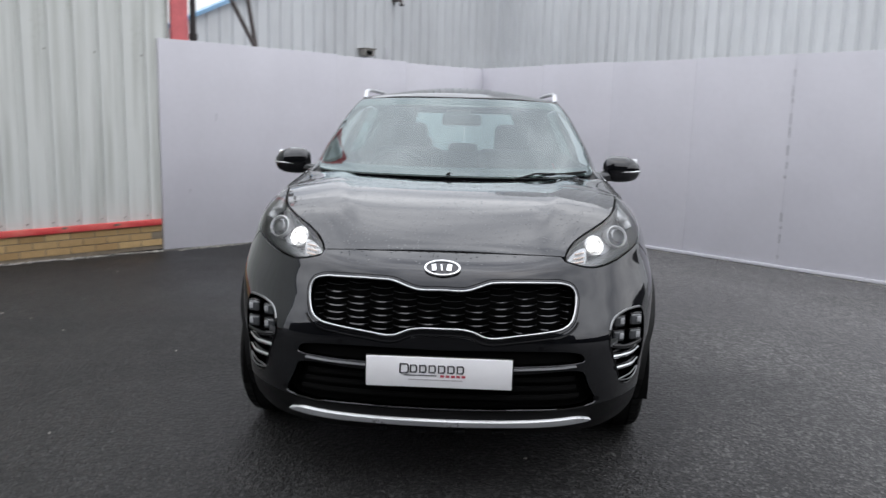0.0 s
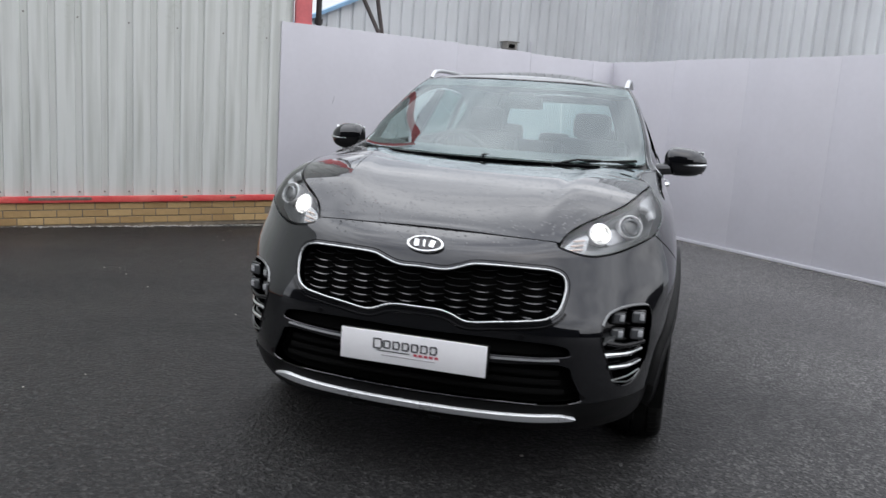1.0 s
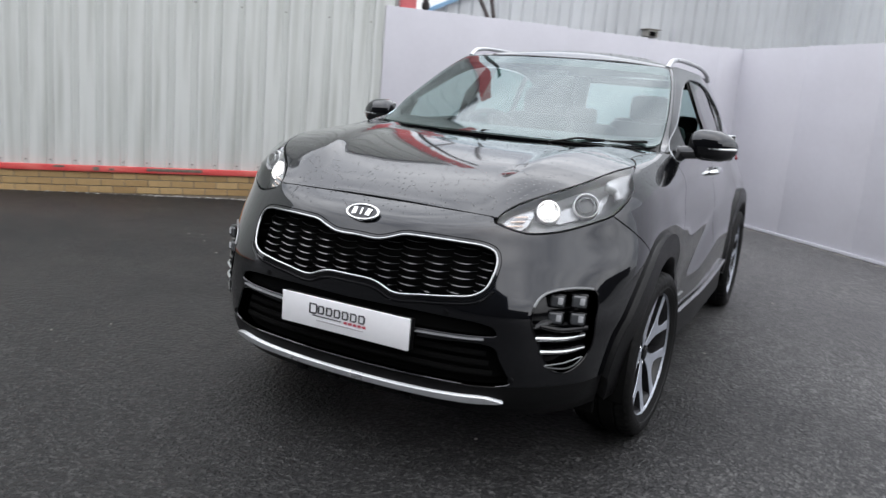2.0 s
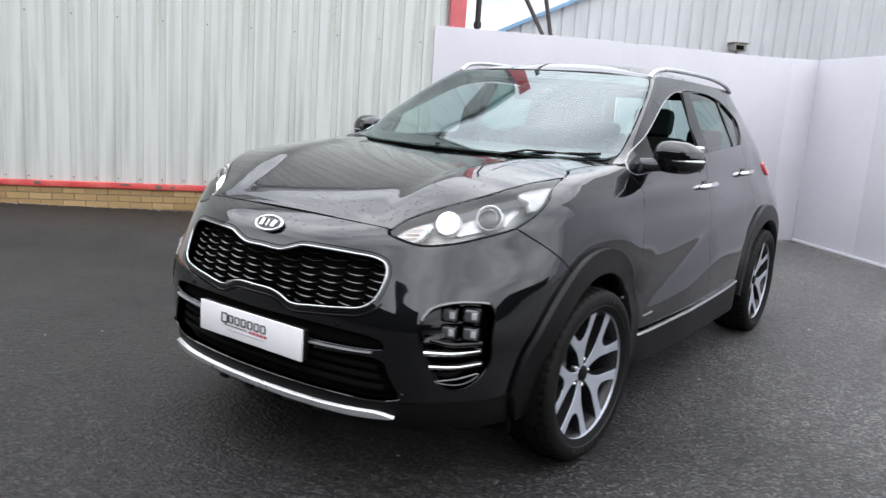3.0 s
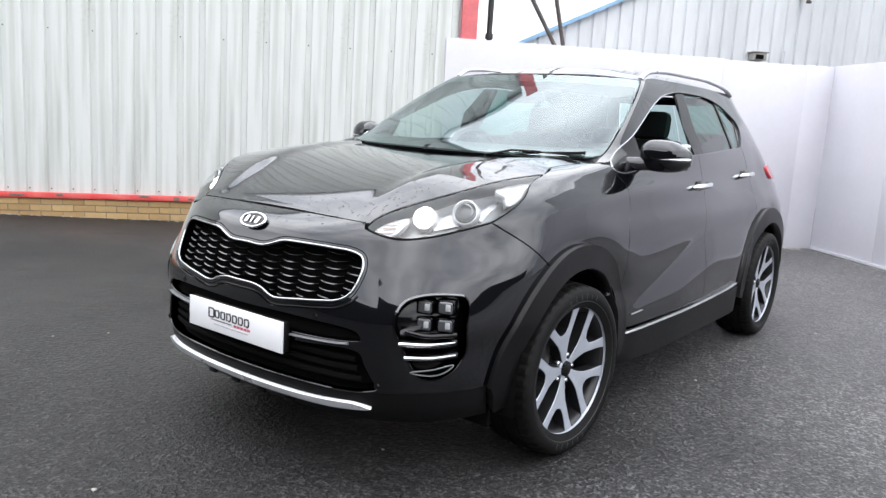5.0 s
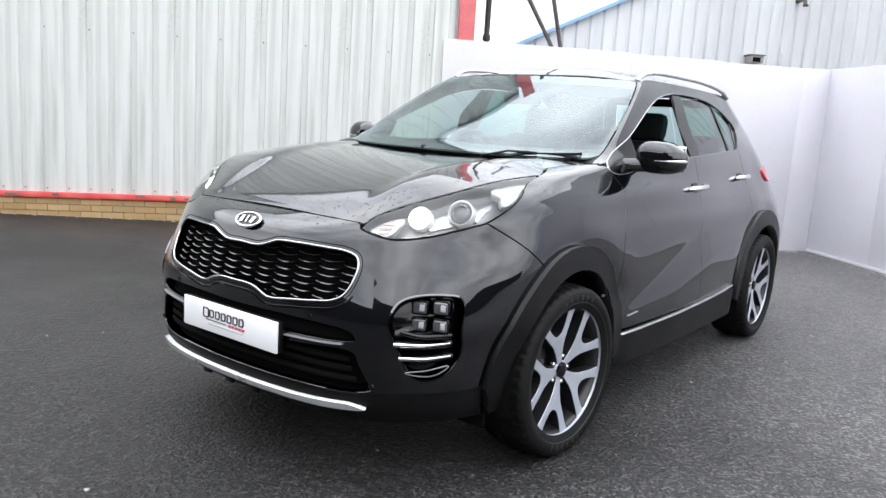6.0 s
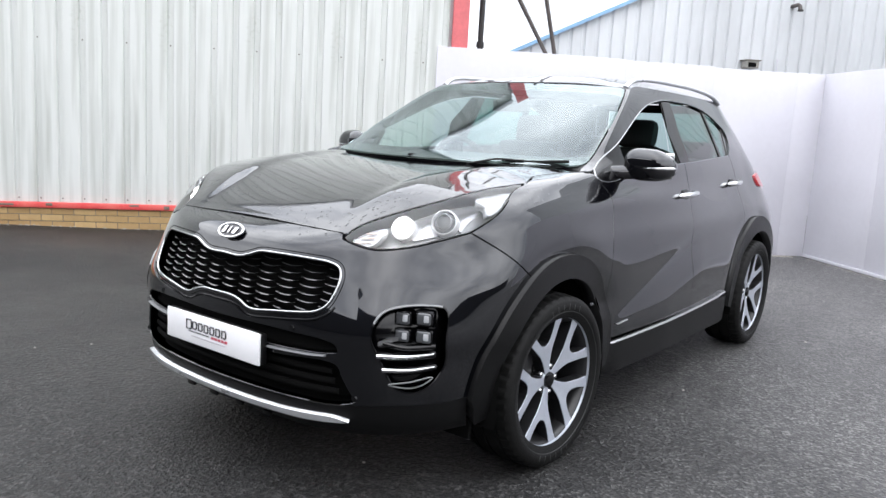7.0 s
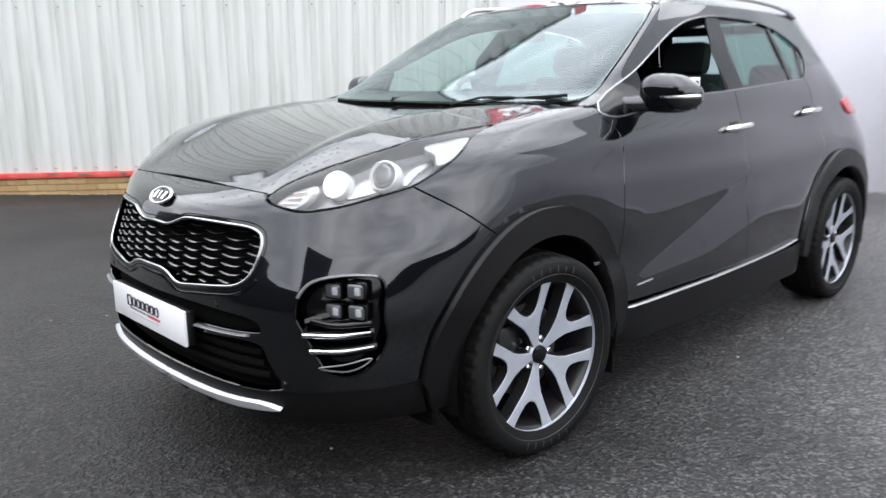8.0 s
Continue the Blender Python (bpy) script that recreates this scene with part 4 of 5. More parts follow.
lamp_xy = [tuple(p[:2]) for p in on(lamp_up)]
fend_xy = [tuple(p[:2]) for p in on(through_points([F(.763, 1.105), S(-.03, 1.118), S(.07, 1.130), S(.2, 1.142), S(.36, 1.152)], 0.02))]
nose_xy = [tuple(p[:2]) for p in on(nose_line)]
cowl = through_points([(.745, .375), (.60, .285), (.40, .208), (.20, .168), (0, .155)], 0.02)
half = list(reversed(nose_xy)) + lamp_xy[1:] + fend_xy[1:] + [p for p in cowl if p[0] < fend_xy[-1][0] - 0.01]
outline = half + [(-x, y) for x, y in reversed(half)][1:-1]
bonnet_ob = panel("bonnet", bonnet, outline, PAINT, car, h=0.024, lip=0.02, label="gloss black bonnet beaded with rain")

# ---- front wings
wing_top = through_points([F(.763, 1.105), S(-.03, 1.118), S(.07, 1.130), S(.2, 1.142), S(.36, 1.152)], 0.02)
door_front = through_points([S(.36, 1.150), S(.415, 1.136), S(.47, 1.07), S(.485, 1.0), S(.475, .85), S(.49, .65), S(.505, .42)], 0.02)
wing = arc(AX, AZ, AR, 62, 171, 40) + list(reversed(door_front)) + list(reversed(wing_top))[1:] + lamp_rear[1:] + seam[1:]
both("front_wing", wing, PAINT, car, h=0.028, label="gloss black front wing")

# ---- window line
DLO_LOW = [(.415, 1.138), (.44, 1.118), (.50, 1.110), (.60, 1.117), (.78, 1.145), (1.0, 1.168), (1.47, 1.187), (2.0, 1.212), (2.40, 1.232)]
DLO_TOP = [(.425, 1.158), (.53, 1.195), (.76, 1.285), (1.03, 1.405), (1.20, 1.468), (1.40, 1.508), (1.70, 1.524), (2.06, 1.508), (2.30, 1.462), (2.48, 1.395)]
dlo_low = through_points([S(y, z) for y, z in DLO_LOW], 0.02)
dlo_top = through_points([S(y, z) for y, z in DLO_TOP], 0.02)
dlo = dlo_low + through_points([S(2.40, 1.232), S(2.47, 1.30), S(2.49, 1.36), S(2.48, 1.395)], 0.02)[1:] + list(reversed(dlo_top))[1:]

# ---- doors
sill_z = 0.405
fd_rear = through_points([S(1.50, sill_z), S(1.485, .70), S(1.51, .95), S(1.50, 1.10), S(1.475, 1.187)], 0.02)
fd = through_points([S(.505, sill_z), S(1.0, sill_z), S(1.50, sill_z)], 0.03) + fd_rear[1:] + list(reversed(through_points([S(y, z) for y, z in DLO_LOW if y < 1.4] + [S(1.475, 1.187)], 0.02)))[1:]
fd += through_points([S(.415, 1.138), S(.47, 1.07), S(.485, 1.0), S(.475, .85), S(.49, .65), S(.505, sill_z)], 0.02)[1:-1]
front_doors = both("front_door", fd, PAINT, car, h=0.03, label="gloss black front door")
rd_rear = through_points([S(2.165, sill_z), S(2.20, .55), S(2.30, .70), S(2.40, .84), S(2.46, 1.0), S(2.46, 1.12), S(2.40, 1.232)], 0.02)
rd = through_points([S(1.50, sill_z), S(1.9, sill_z), S(2.165, sill_z)], 0.03) + rd_rear[1:]
rd += list(reversed(through_points([S(1.475, 1.187), S(2.0, 1.212), S(2.40, 1.232)], 0.02)))[1:] + list(reversed(fd_rear))[1:-1]
rear_doors = both("rear_door", rd, PAINT, car, h=0.03, label="gloss black rear door")

def crown_z(l):
    """Height of the roof's edge at l round the shell: lower at the screen's top corners."""
    l = abs(l)
    if l < 1.06:
        return 1.577 - .026 * (l / 1.06) ** 2
    t = min(1.0, (l - 1.06) / .7)
    return 1.551 + .021 * t * t * (3 - 2 * t)


# ---- pillars, roof sides, rear quarter and tail
ws_edge = through_points([S(.36, 1.150), (1.10, 1.18), (1.095, 1.28), (1.08, 1.40), (1.052, 1.50), (1.02, crown_z(1.02))], 0.02)
TAIL_L, GLASS_L = 5.12, 5.28
roof_line = [(l, crown_z(l)) for l in np.arange(1.06, TAIL_L, 0.04)]
quarter = ws_edge + roof_line + [(TAIL_L, z) for z in np.arange(1.55, .46, -.04)]
quarter += through_points([(TAIL_L, .45), S(3.20, .45), S(3.185, .42)], 0.03)[1:-1]
quarter += arc(RX, AZ, AR, 171, 15, 40) + [p for p in rd_rear if p[1] > .62]
quarter += dlo[len(dlo_low):]
both("body_side", quarter, PAINT, car, h=0.03, label="gloss black roof pillar and rear quarter")
tail = [(l, .45) for l in np.arange(TAIL_L, 5.8, .04)] + [(5.8, z) for z in np.arange(.45, 1.14, .04)] + [(l, 1.14) for l in np.arange(5.79, TAIL_L, -.04)] + [(TAIL_L, z) for z in np.arange(1.13, .46, -.04)]
both("tailgate", tail, PAINT, car, h=0.04)
rear_screen = [(l, 1.14) for l in np.arange(GLASS_L, 5.8, .04)] + [(5.8, z) for z in np.arange(1.14, 1.51, .04)] + [(l, 1.51) for l in np.arange(5.79, GLASS_L, -.04)] + [(GLASS_L, z) for z in np.arange(1.50, 1.15, -.04)]
both("rear_screen", rear_screen, REARGL, car, h=0.05, lip=0)
ts = [(l, 1.14) for l in np.arange(TAIL_L, GLASS_L, .03)] + [(GLASS_L, z) for z in np.arange(1.14, 1.51, .04)] + [(l, 1.51) for l in np.arange(GLASS_L, 5.8, .04)]
ts += [(5.8, 1.51), (5.8, 1.572)] + [(l, 1.572) for l in np.arange(5.79, TAIL_L, -.04)] + [(TAIL_L, z) for z in np.arange(1.55, 1.15, -.04)]
both("tailgate_frame", ts, PAINT, car, h=0.04)
rb = [(l, .24) for l in np.arange(4.72, 5.8, .04)] + [(5.8, z) for z in np.arange(.25, .45, .04)] + [(l, .45) for l in np.arange(5.79, 4.72, -.04)]
both("rear_bumper", rb, SATIN, car, h=0.05)
tl = through_points([S(2.93, 1.04), S(3.05, 1.02), (4.95, 1.02), (5.15, 1.05), (5.2, 1.09), (5.05, 1.115), S(2.98, 1.115), S(2.91, 1.10)], 0.02, closed=True)
both("tail_lamp", tl, REDLAMP, car, off=0.012, h=0.03, label="red tail lamp")

# ---- wheel-arch trims and sills


ft = arc(AX, AZ, AR, 4, 172, 50) + [S(.52, .36), S(.50, .30), S(.43, .30)] + list(reversed(arc(AX, AZ, IR, -6, 176, 50))) + [S(-.44, .275), S(-.458, .30), S(-.47, .34)]
both("wheel_arch_trim", list(reversed(ft)), SATIN, car, off=0.022, h=0.03, lip=0.05, gap=0.0, label="satin black plastic wheel arch trim")
rt = arc(RX, AZ, AR, 8, 172, 50) + [S(RX + .50, .32), S(RX + .42, .30)] + list(reversed(arc(RX, AZ, IR, 4, 176, 50))) + [S(RX - .42, .30), S(RX - .50, .32)]
both("wheel_arch_trim", list(reversed(rt)), SATIN, car, off=0.022, h=0.03, lip=0.05, gap=0.0, label="satin black plastic wheel arch trim")
sl = [S(y, .235) for y in np.arange(.48, 2.21, .05)] + [S(y, .392) for y in np.arange(2.17, .49, -.05)]
sills = both("sill_trim", sl, SATIN, car, off=0.004, h=0.04, label="satin black plastic sill")
for k in (0, 1):
    pts = on(through_points([S(.53, .388), S(.9, .392), S(1.5, .402), S(1.9, .416), S(2.06, .432)], 0.03), 0.008)
    tube("bright_strip", mirror(pts) if k else pts, [0.003] + [0.0165] * (len(pts) - 2) + [0.004], SILLTRIM, sills[k], n=10, flat=0.45)

# ---- roof
def roof(x, y):
    x, y = np.broadcast_arrays(np.asarray(x, float), np.asarray(y, float))
    zc = np.interp(y, RY, RZ)
    ze = np.interp(y, RE[:, 1], RE[:, 2])
    xe = np.interp(y, RE[:, 1], RE[:, 0])
    return np.stack([x, y, zc - (zc - ze) * np.clip(np.abs(x) / xe, 0, 1.3) ** 2.2], -1)


RE = on([(l, crown_z(l)) for l in np.arange(0.98, 5.1, 0.06)])
RE = np.vstack([RE[0] + np.array((0, -.3, -.02)), RE])
RY = np.arange(0.90, 3.2, .02)
RZ = pchip(np.array((0.90, 1.066, 1.19, 1.44, 1.9, 2.4, 2.8, 3.2)), np.array((1.53, 1.578, 1.606, 1.640, 1.664, 1.655, 1.625, 1.56))[:, None], RY)[:, 0]
re = on([(l, crown_z(l)) for l in np.arange(0.0, 1.06, 0.04)] + [(l, crown_z(l)) for l in np.arange(1.06, 5.1, 0.06)])
re = [(p[0], p[1]) for p in re]
re[0] = (0.0, re[0][1])
tailx = [(x, 3.0) for x in np.arange(re[-1][0] - 0.03, 0.0, -0.05)]
half = re + tailx
outline = half + [(-x, y) for x, y in reversed(half)][:-1]
panel("roof", roof, outline, PAINT, car, h=0.04, lip=0.01, gap=0.0)
liner_x = [(x * 0.97, 1.12 + (y - 1.066) * 0.96) for x, y in outline]
panel("headliner", lambda x, y: roof(x, y) - np.array((0, 0, 0.03)), liner_x, LINER, car, h=0.08, lip=0, gap=0.0)
for s in (1, -1):
    pts = [(s * .578, 1.12, 1.557), (s * .581, 1.18, 1.591), (s * .585, 1.31, 1.611), (s * .582, 1.75, 1.622), (s * .578, 2.15, 1.619), (s * .565, 2.5, 1.594), (s * .555, 2.64, 1.564)]
    tube("roof_rail", through_points(pts, 0.03), 0.015, SILVER, car, n=10, flat=0.8, label="satin silver roof rail")

# ---- glass
ws = [(l, crown_z(l) - .003) for l in np.arange(0.98, 0, -.04)]
wl_ = list(reversed(through_points([(1.05, 1.185), (1.045, 1.28), (1.03, 1.40), (1.005, 1.50), (0.98, crown_z(0.98) - .003)], 0.02)))
cw = through_points([(0, 1.163), (.3, 1.163), (.6, 1.165), (.9, 1.172), (1.05, 1.185)], 0.03)
half = list(reversed(wl_)) + ws
outline = flip(cw) + cw[1:] + half[1:] + flip(half)[1:-1]
screen = panel("windscreen", shell, outline, SCREEN, car, h=0.04, lip=0, off=-0.002, gap=0.004, label="green tinted windscreen reflecting the sky")
screen.visible_shadow = False
# dark printed border round the screen
inner = inset(outline, 0.045)
panel("screen_border", shell, outline, GLOSS, screen, holes=[[tuple(p) for p in inner]], h=0.03, lip=0, off=-0.006, gap=0.002)


def window(y0a, y0b, y1a, y1b):
    """The part of the window line between two leaning edges (each given low and high)."""
    lo = lambda y: np.interp(y, [p[0] for p in DLO_LOW], [p[1] for p in DLO_LOW])
    hi = lambda y: np.interp(y, [p[0] for p in DLO_TOP], [p[1] for p in DLO_TOP])
    a = [S(y, float(lo(y))) for y in np.linspace(y0a, y1a, 16)]
    b = [S(y, float(hi(y))) for y in np.linspace(y1b, y0b, 16)]
    return a + b


for ys, mt, nm, sides in (((.76, .77, 1.43, 1.47), SIDEGL, "front_window", (-1,)), ((1.60, 1.61, 2.20, 2.13), TINT, "rear_window", (1, -1)), ((2.24, 2.17, 2.38, 2.44), TINT, "quarter_window", (1, -1))):
    o = window(*ys)
    for s in sides:
        g = panel(nm, shell, o if s > 0 else flip(o), mt, (front_doors if "front" in nm else rear_doors)[0 if s > 0 else 1], h=0.05, lip=0, off=-0.012)
        g.visible_shadow = False
for ys, nm in (((.42, .42, .75, .76), "mirror_corner"), ((1.44, 1.48, 1.59, 1.60), "door_pillar"), ((2.20, 2.13, 2.24, 2.17), "window_divider"), ((2.385, 2.445, 2.40, 2.48), "rear_pillar_trim")):
    both(nm, window(*ys), GLOSS, car, h=0.05, off=-0.006, lip=0.02, gap=0.001)
for s in (0, 1):
    pts = on([p for i, p in enumerate(dlo) if i % 2 == 0], -0.002)
    tube("window_trim", mirror(pts) if s else pts, 0.0045, WINTRIM, car, closed=True, n=8, flat=0.7, label="chrome window surround")

# ---------------------------------------------------------------- nose details
DARKBAR = mat("grille_bar_black", (0.030, 0.030, 0.032), rough=0.14, metal=0.6, coat=0.8)
GRILLETRIM = mat("grille_bright_trim", (0.55, 0.56, 0.57), rough=0.14, metal=1.0, rvary=0.06, vscale=12)
grille = tube("grille", on(grille_ring, 0.001), 0.0046, GRILLETRIM, car, closed=True, n=8, label="black mesh grille in a chrome surround")
# near-black sheet: the shade behind the grille is put into its colour
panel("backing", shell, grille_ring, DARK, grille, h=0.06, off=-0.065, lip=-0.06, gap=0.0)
GP = GRILLE + [(-x, z) for x, z in reversed(GRILLE)][1:-1]
gin = inset(GP, 0.006)
verts, faces = [], []
W, ROW, DIP = 0.090, 0.0250, 0.0070
for r in range(12):
    for c in range(-7, 7):
        zc = 0.622 + ROW * (r + (0.5 if c % 2 else 0.0))
        run = []
        for t in np.linspace(0, 1, 9):
            x = (c + t) * W
            z = zc + DIP * (2 * t - 1) ** 2
            if inside(gin, x, z)[0]:
                run.append((x, z, 0.0006 + 0.0010 * max(0.0, math.sin(math.pi * t)) ** 0.8))
            elif len(run) > 1:
                break
            else:
                run = []
        if len(run) < 2:
            continue
        sc = [(math.copysign(F(abs(x), z)[0], x), z) for x, z, _ in run]
        a, b = on(sc, -0.014), on(sc, -0.045)
        k0 = len(verts)
        for (x, z, h), p, q in zip(run, a, b):
            verts += [(p[0], p[1], p[2] - h), (p[0], p[1] + 0.004, p[2] + h), (q[0], q[1], q[2] + h - 0.003), (q[0], q[1], q[2] - h - 0.003)]
        for i in range(len(run) - 1):
            for j in range(4):
                p, q = k0 + 4 * i + j, k0 + 4 * i + (j + 1) % 4
                faces.append((p, q, q + 4, p + 4))
        faces += [(k0, k0 + 1, k0 + 2, k0 + 3), tuple(k0 + 4 * (len(run) - 1) + j for j in (3, 2, 1, 0))]
raw("grille_mesh", verts, faces, DARKBAR, grille, "gloss black scalloped grille mesh")

tube("grille_groove", on([tuple(q) for q in inset(grille_ring, -0.0135)], -0.0004), 0.0017, DARK, bumper, closed=True, n=6)
low_edge = [q for q in inset(grille_ring, -0.026) if q[1] < .70]
low_edge = sorted(low_edge, key=lambda q: q[0])
tube("grille_skirt", on([tuple(q) for q in low_edge], 0.001), 0.0045, GLOSS, bumper, n=6, label="gloss black skirt below the grille")
tube("bonnet_gap", on(nose_line[1:] + flip(nose_line)[1:-1], -0.0005), 0.0016, DARK, bumper, n=6)
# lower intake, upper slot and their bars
# near-black sheets carry the shade inside both openings
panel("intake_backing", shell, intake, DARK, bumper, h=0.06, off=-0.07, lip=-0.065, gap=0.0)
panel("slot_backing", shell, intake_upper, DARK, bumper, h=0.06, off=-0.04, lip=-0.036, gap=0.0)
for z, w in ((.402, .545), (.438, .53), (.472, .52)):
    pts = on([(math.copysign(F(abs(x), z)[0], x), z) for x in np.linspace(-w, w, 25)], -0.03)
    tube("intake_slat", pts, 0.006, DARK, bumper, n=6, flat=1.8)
for s in (1, -1):
    pts = on([(s * F(x, z)[0], z) for x, z in ((.275, .524), (.35, .526), (.42, .528), (.47, .530), (.508, .533))], 0.004)
    tube("accent_bar", pts, 0.0115, ACCENT, bumper, n=8, flat=0.35, label="grey satin accent bar")
lip_in = through_points([F(0, .299), F(.2, .300), F(.40, .302), F(.50, .305), F(.565, .309)], 0.02)
lip_out = through_points([F(.580, .313), F(.53, .326), F(.46, .325), F(.30, .320), F(0, .318)], 0.02)
half = lip_in + lip_out[:-1]
panel("silver_lip", shell, half + flip(half)[:-1], SILVER, bumper, h=0.02, off=0.014, lip=0.025, gap=0.0, label="satin silver skid lip")
for x in (-.22, -.07, .08, .23):
    p = on([(math.copysign(F(abs(x), .262)[0], x), .262)], 0.004)[0]
    box("lip_clip", tuple(p), (0.045, 0.012, 0.014), SATIN, bumper, 0.003)
for x, z in ((.375, .605), (-.375, .605), (.60, .395), (-.60, .395)):
    p = on([(math.copysign(F(abs(x), z)[0], x), z)], 0.0)[0]
    lathe("parking_sensor", [(-.002, 0.0), (-.002, .010), (.004, .011)], GLOSS, bumper, 16, "y").location = tuple(p)

# number plate with plain bars for its print
plate = box("number_plate", (0, -0.945, 0.513), (0.539, 0.010, 0.114), PLATEWHITE, car, 0.003, label="white dealer plate with dark and red print")
box("plate_holder", (0, -0.928, 0.513), (0.547, 0.024, 0.110), SATIN, plate, 0.004)
for i in range(7):
    w_, h_ = (.030, .034) if i == 0 else (.022, .026)
    ring = [(-.5, -.5), (.35, -.5), (.5, -.3), (.5, .3), (.35, .5), (-.5, .5)]
    tube("print_shape", [(-0.128 + 0.0345 * i + w_ * a, -0.9504, 0.527 + h_ * b) for a, b in ring], 0.0036, INK, plate, closed=True, n=6)
box("print_line", (-0.069, -0.9508, 0.502), (0.122, 0.002, 0.003), INK, plate)
for i in range(5):
    box("red_bar", (0.013 + 0.0195 * i, -0.9508, 0.501), (0.014, 0.002, 0.0085), REDINK, plate)
box("small_print", (-0.012, -0.9508, 0.486), (0.20, 0.002, 0.0035), GREYINK, plate)

# oval badge, lettering left as plain shapes
bp_, bn = on([F(0, .884)], 0.006)[0], (on([F(0, .884)], 1.0) - on([F(0, .884)], 0.0))[0]
bmx = Matrix.Translation(bp_) @ Vector(bn).to_track_quat("Z", "Y").to_matrix().to_4x4()
badge = tube("badge", [(0.064 * math.cos(t), 0.0315 * math.sin(t), 0.003) for t in np.linspace(0, 2 * math.pi, 40, endpoint=False)], 0.0052, CHROME, car, closed=True, n=8, label="oval chrome maker's badge")
badge.matrix_world = bmx
bm = bmesh.new()
bmesh.ops.create_circle(bm, cap_ends=True, segments=40, radius=1)
bmesh.ops.scale(bm, vec=(0.063, 0.031, 1), verts=bm.verts)
part("badge_field", bm, mat("badge_grey", (0.05, 0.05, 0.055), rough=0.25, metal=0.3), badge).location = (0, 0, 0.002)
for x, w in ((-0.031, 0.017), (-0.003, 0.007), (0.026, 0.019)):
    box("badge_bar", (x, 0, 0.006), (w, 0.030, 0.005), CHROME, badge, 0.0015, pose(0, 0, 0, 0, 0, -8 if x > 0 else 6))

# ---------------------------------------------------------------- headlamps
lamp_ring = lamp_up[:-1] + lamp_rear[:-1] + lamp_low[:-1]
for s in (1, -1):
    ring = list(reversed(lamp_ring)) if s > 0 else [(-a, b) for a, b in lamp_ring]
    lamp = panel("headlamp", shell, ring, LAMPGREY, car, h=0.03, off=-0.075, lip=-0.072, gap=0.006, label="clear headlamp with two round projectors, inner one lit")
    lens = panel("lens", shell, ring, LENS, lamp, h=0.03, off=-0.001, lip=0.01, gap=0.004)
    lens.visible_shadow = False
    seal = tube("lamp_seal", on(ring[::2], -0.004), 0.0025, DARK, lamp, closed=True, n=6)
    for (px, py, pz), r, lit in (((.592, -.598, .951), .037, True), ((.698, -.505, .978), .040, False)):
        turn = pose(s * px, py, pz, -22, 0, s * 20)
        bz = lathe("projector_ring", [(.03, r * .98), (-.002, r * .99), (-.007, r * 1.06), (-.006, r * 1.11), (-.001, r * 1.17), (.03, r * 1.19)], RINGWHITE, lamp, 40, "y")
        bz.matrix_world = turn
        dome = [(-.016 * math.cos(t) + .012, r * math.sin(t)) for t in np.linspace(0.02, math.pi / 2, 8)]
        if not lit:
            pl = lathe("projector_lens", dome, LED, lamp, 32, "y")
            pl.matrix_world = turn
            col = lathe("projector_collar", [(-.012, r * .60), (-.016, r * .66), (-.012, r * .74), (.004, r * .78)], LAMPSILVER, lamp, 32, "y")
            col.matrix_world = turn
        if lit:
            # three bright lobes on a pale frosted disc
            disc = lathe("frosted_disc", dome, FROST, lamp, 32, "y")
            disc.matrix_world = turn
            for k in range(3):
                t = radians(90 + 120 * k)
                lobe = lathe("lamp_lobe", [(-.024 + .010 * (1 - math.cos(q)), r * .415 * math.sin(q)) for q in np.linspace(.02, math.pi / 2, 6)], LIT, lamp, 20, "y")
                lobe.matrix_world = turn @ pose(r * .48 * math.cos(t), 0.008, r * .48 * math.sin(t))
    # indicator segment at the inner tip and clear reflector at the rear tip
    seg = through_points([F(.484, .917), F(.539, .900), F(.562, .917), F(.560, .967), F(.526, .962), F(.494, .940)], 0.015, closed=True)
    panel("indicator", shell, seg if s > 0 else flip(seg), LAMPSILVER, lamp, h=0.02, off=-0.028, lip=0.03, gap=0.0)
    for k, z in enumerate((.912, .928, .944)):
        pts = on([(s * F(x, z + 0.1 * (x - .5))[0], z + 0.1 * (x - .5)) for x in (.500 + .006 * k, .525, .550)], -0.022)
        tube("indicator_rib", pts, 0.0028, AMBER, lamp, n=6)
    # a bowl behind each projector: wide at the ring, narrowing rearwards
    for c0, c1, r0, r1 in ((F(.660, .979), F(.708, .987), .034, .026), (F(.768, 1.014), S(-.398, 1.042), .035, .022)):
        sc = [(c0[0] + r0 * math.cos(a), c0[1] + r0 * math.sin(a)) for a in np.linspace(math.pi * .5, math.pi * 1.5, 14)]
        sc += [(c1[0] + r1 * math.cos(a), c1[1] + r1 * math.sin(a)) for a in np.linspace(-math.pi * .5, math.pi * .5, 12)]
        panel("scoop_reflector", shell, sc if s > 0 else flip(sc), LAMPSILVER, lamp, h=0.02, off=-0.062, lip=0.012, gap=0.0)
    tipr = through_points([S(-.373, 1.014), S(-.295, 1.044), S(-.212, 1.084), S(-.235, 1.093), F(.728, 1.074), S(-.366, 1.044)], 0.015, closed=True)
    panel("rear_reflector", shell, tipr if s > 0 else flip(tipr), LAMPSILVER, lamp, h=0.02, off=-0.02, lip=0.03, gap=0.0)

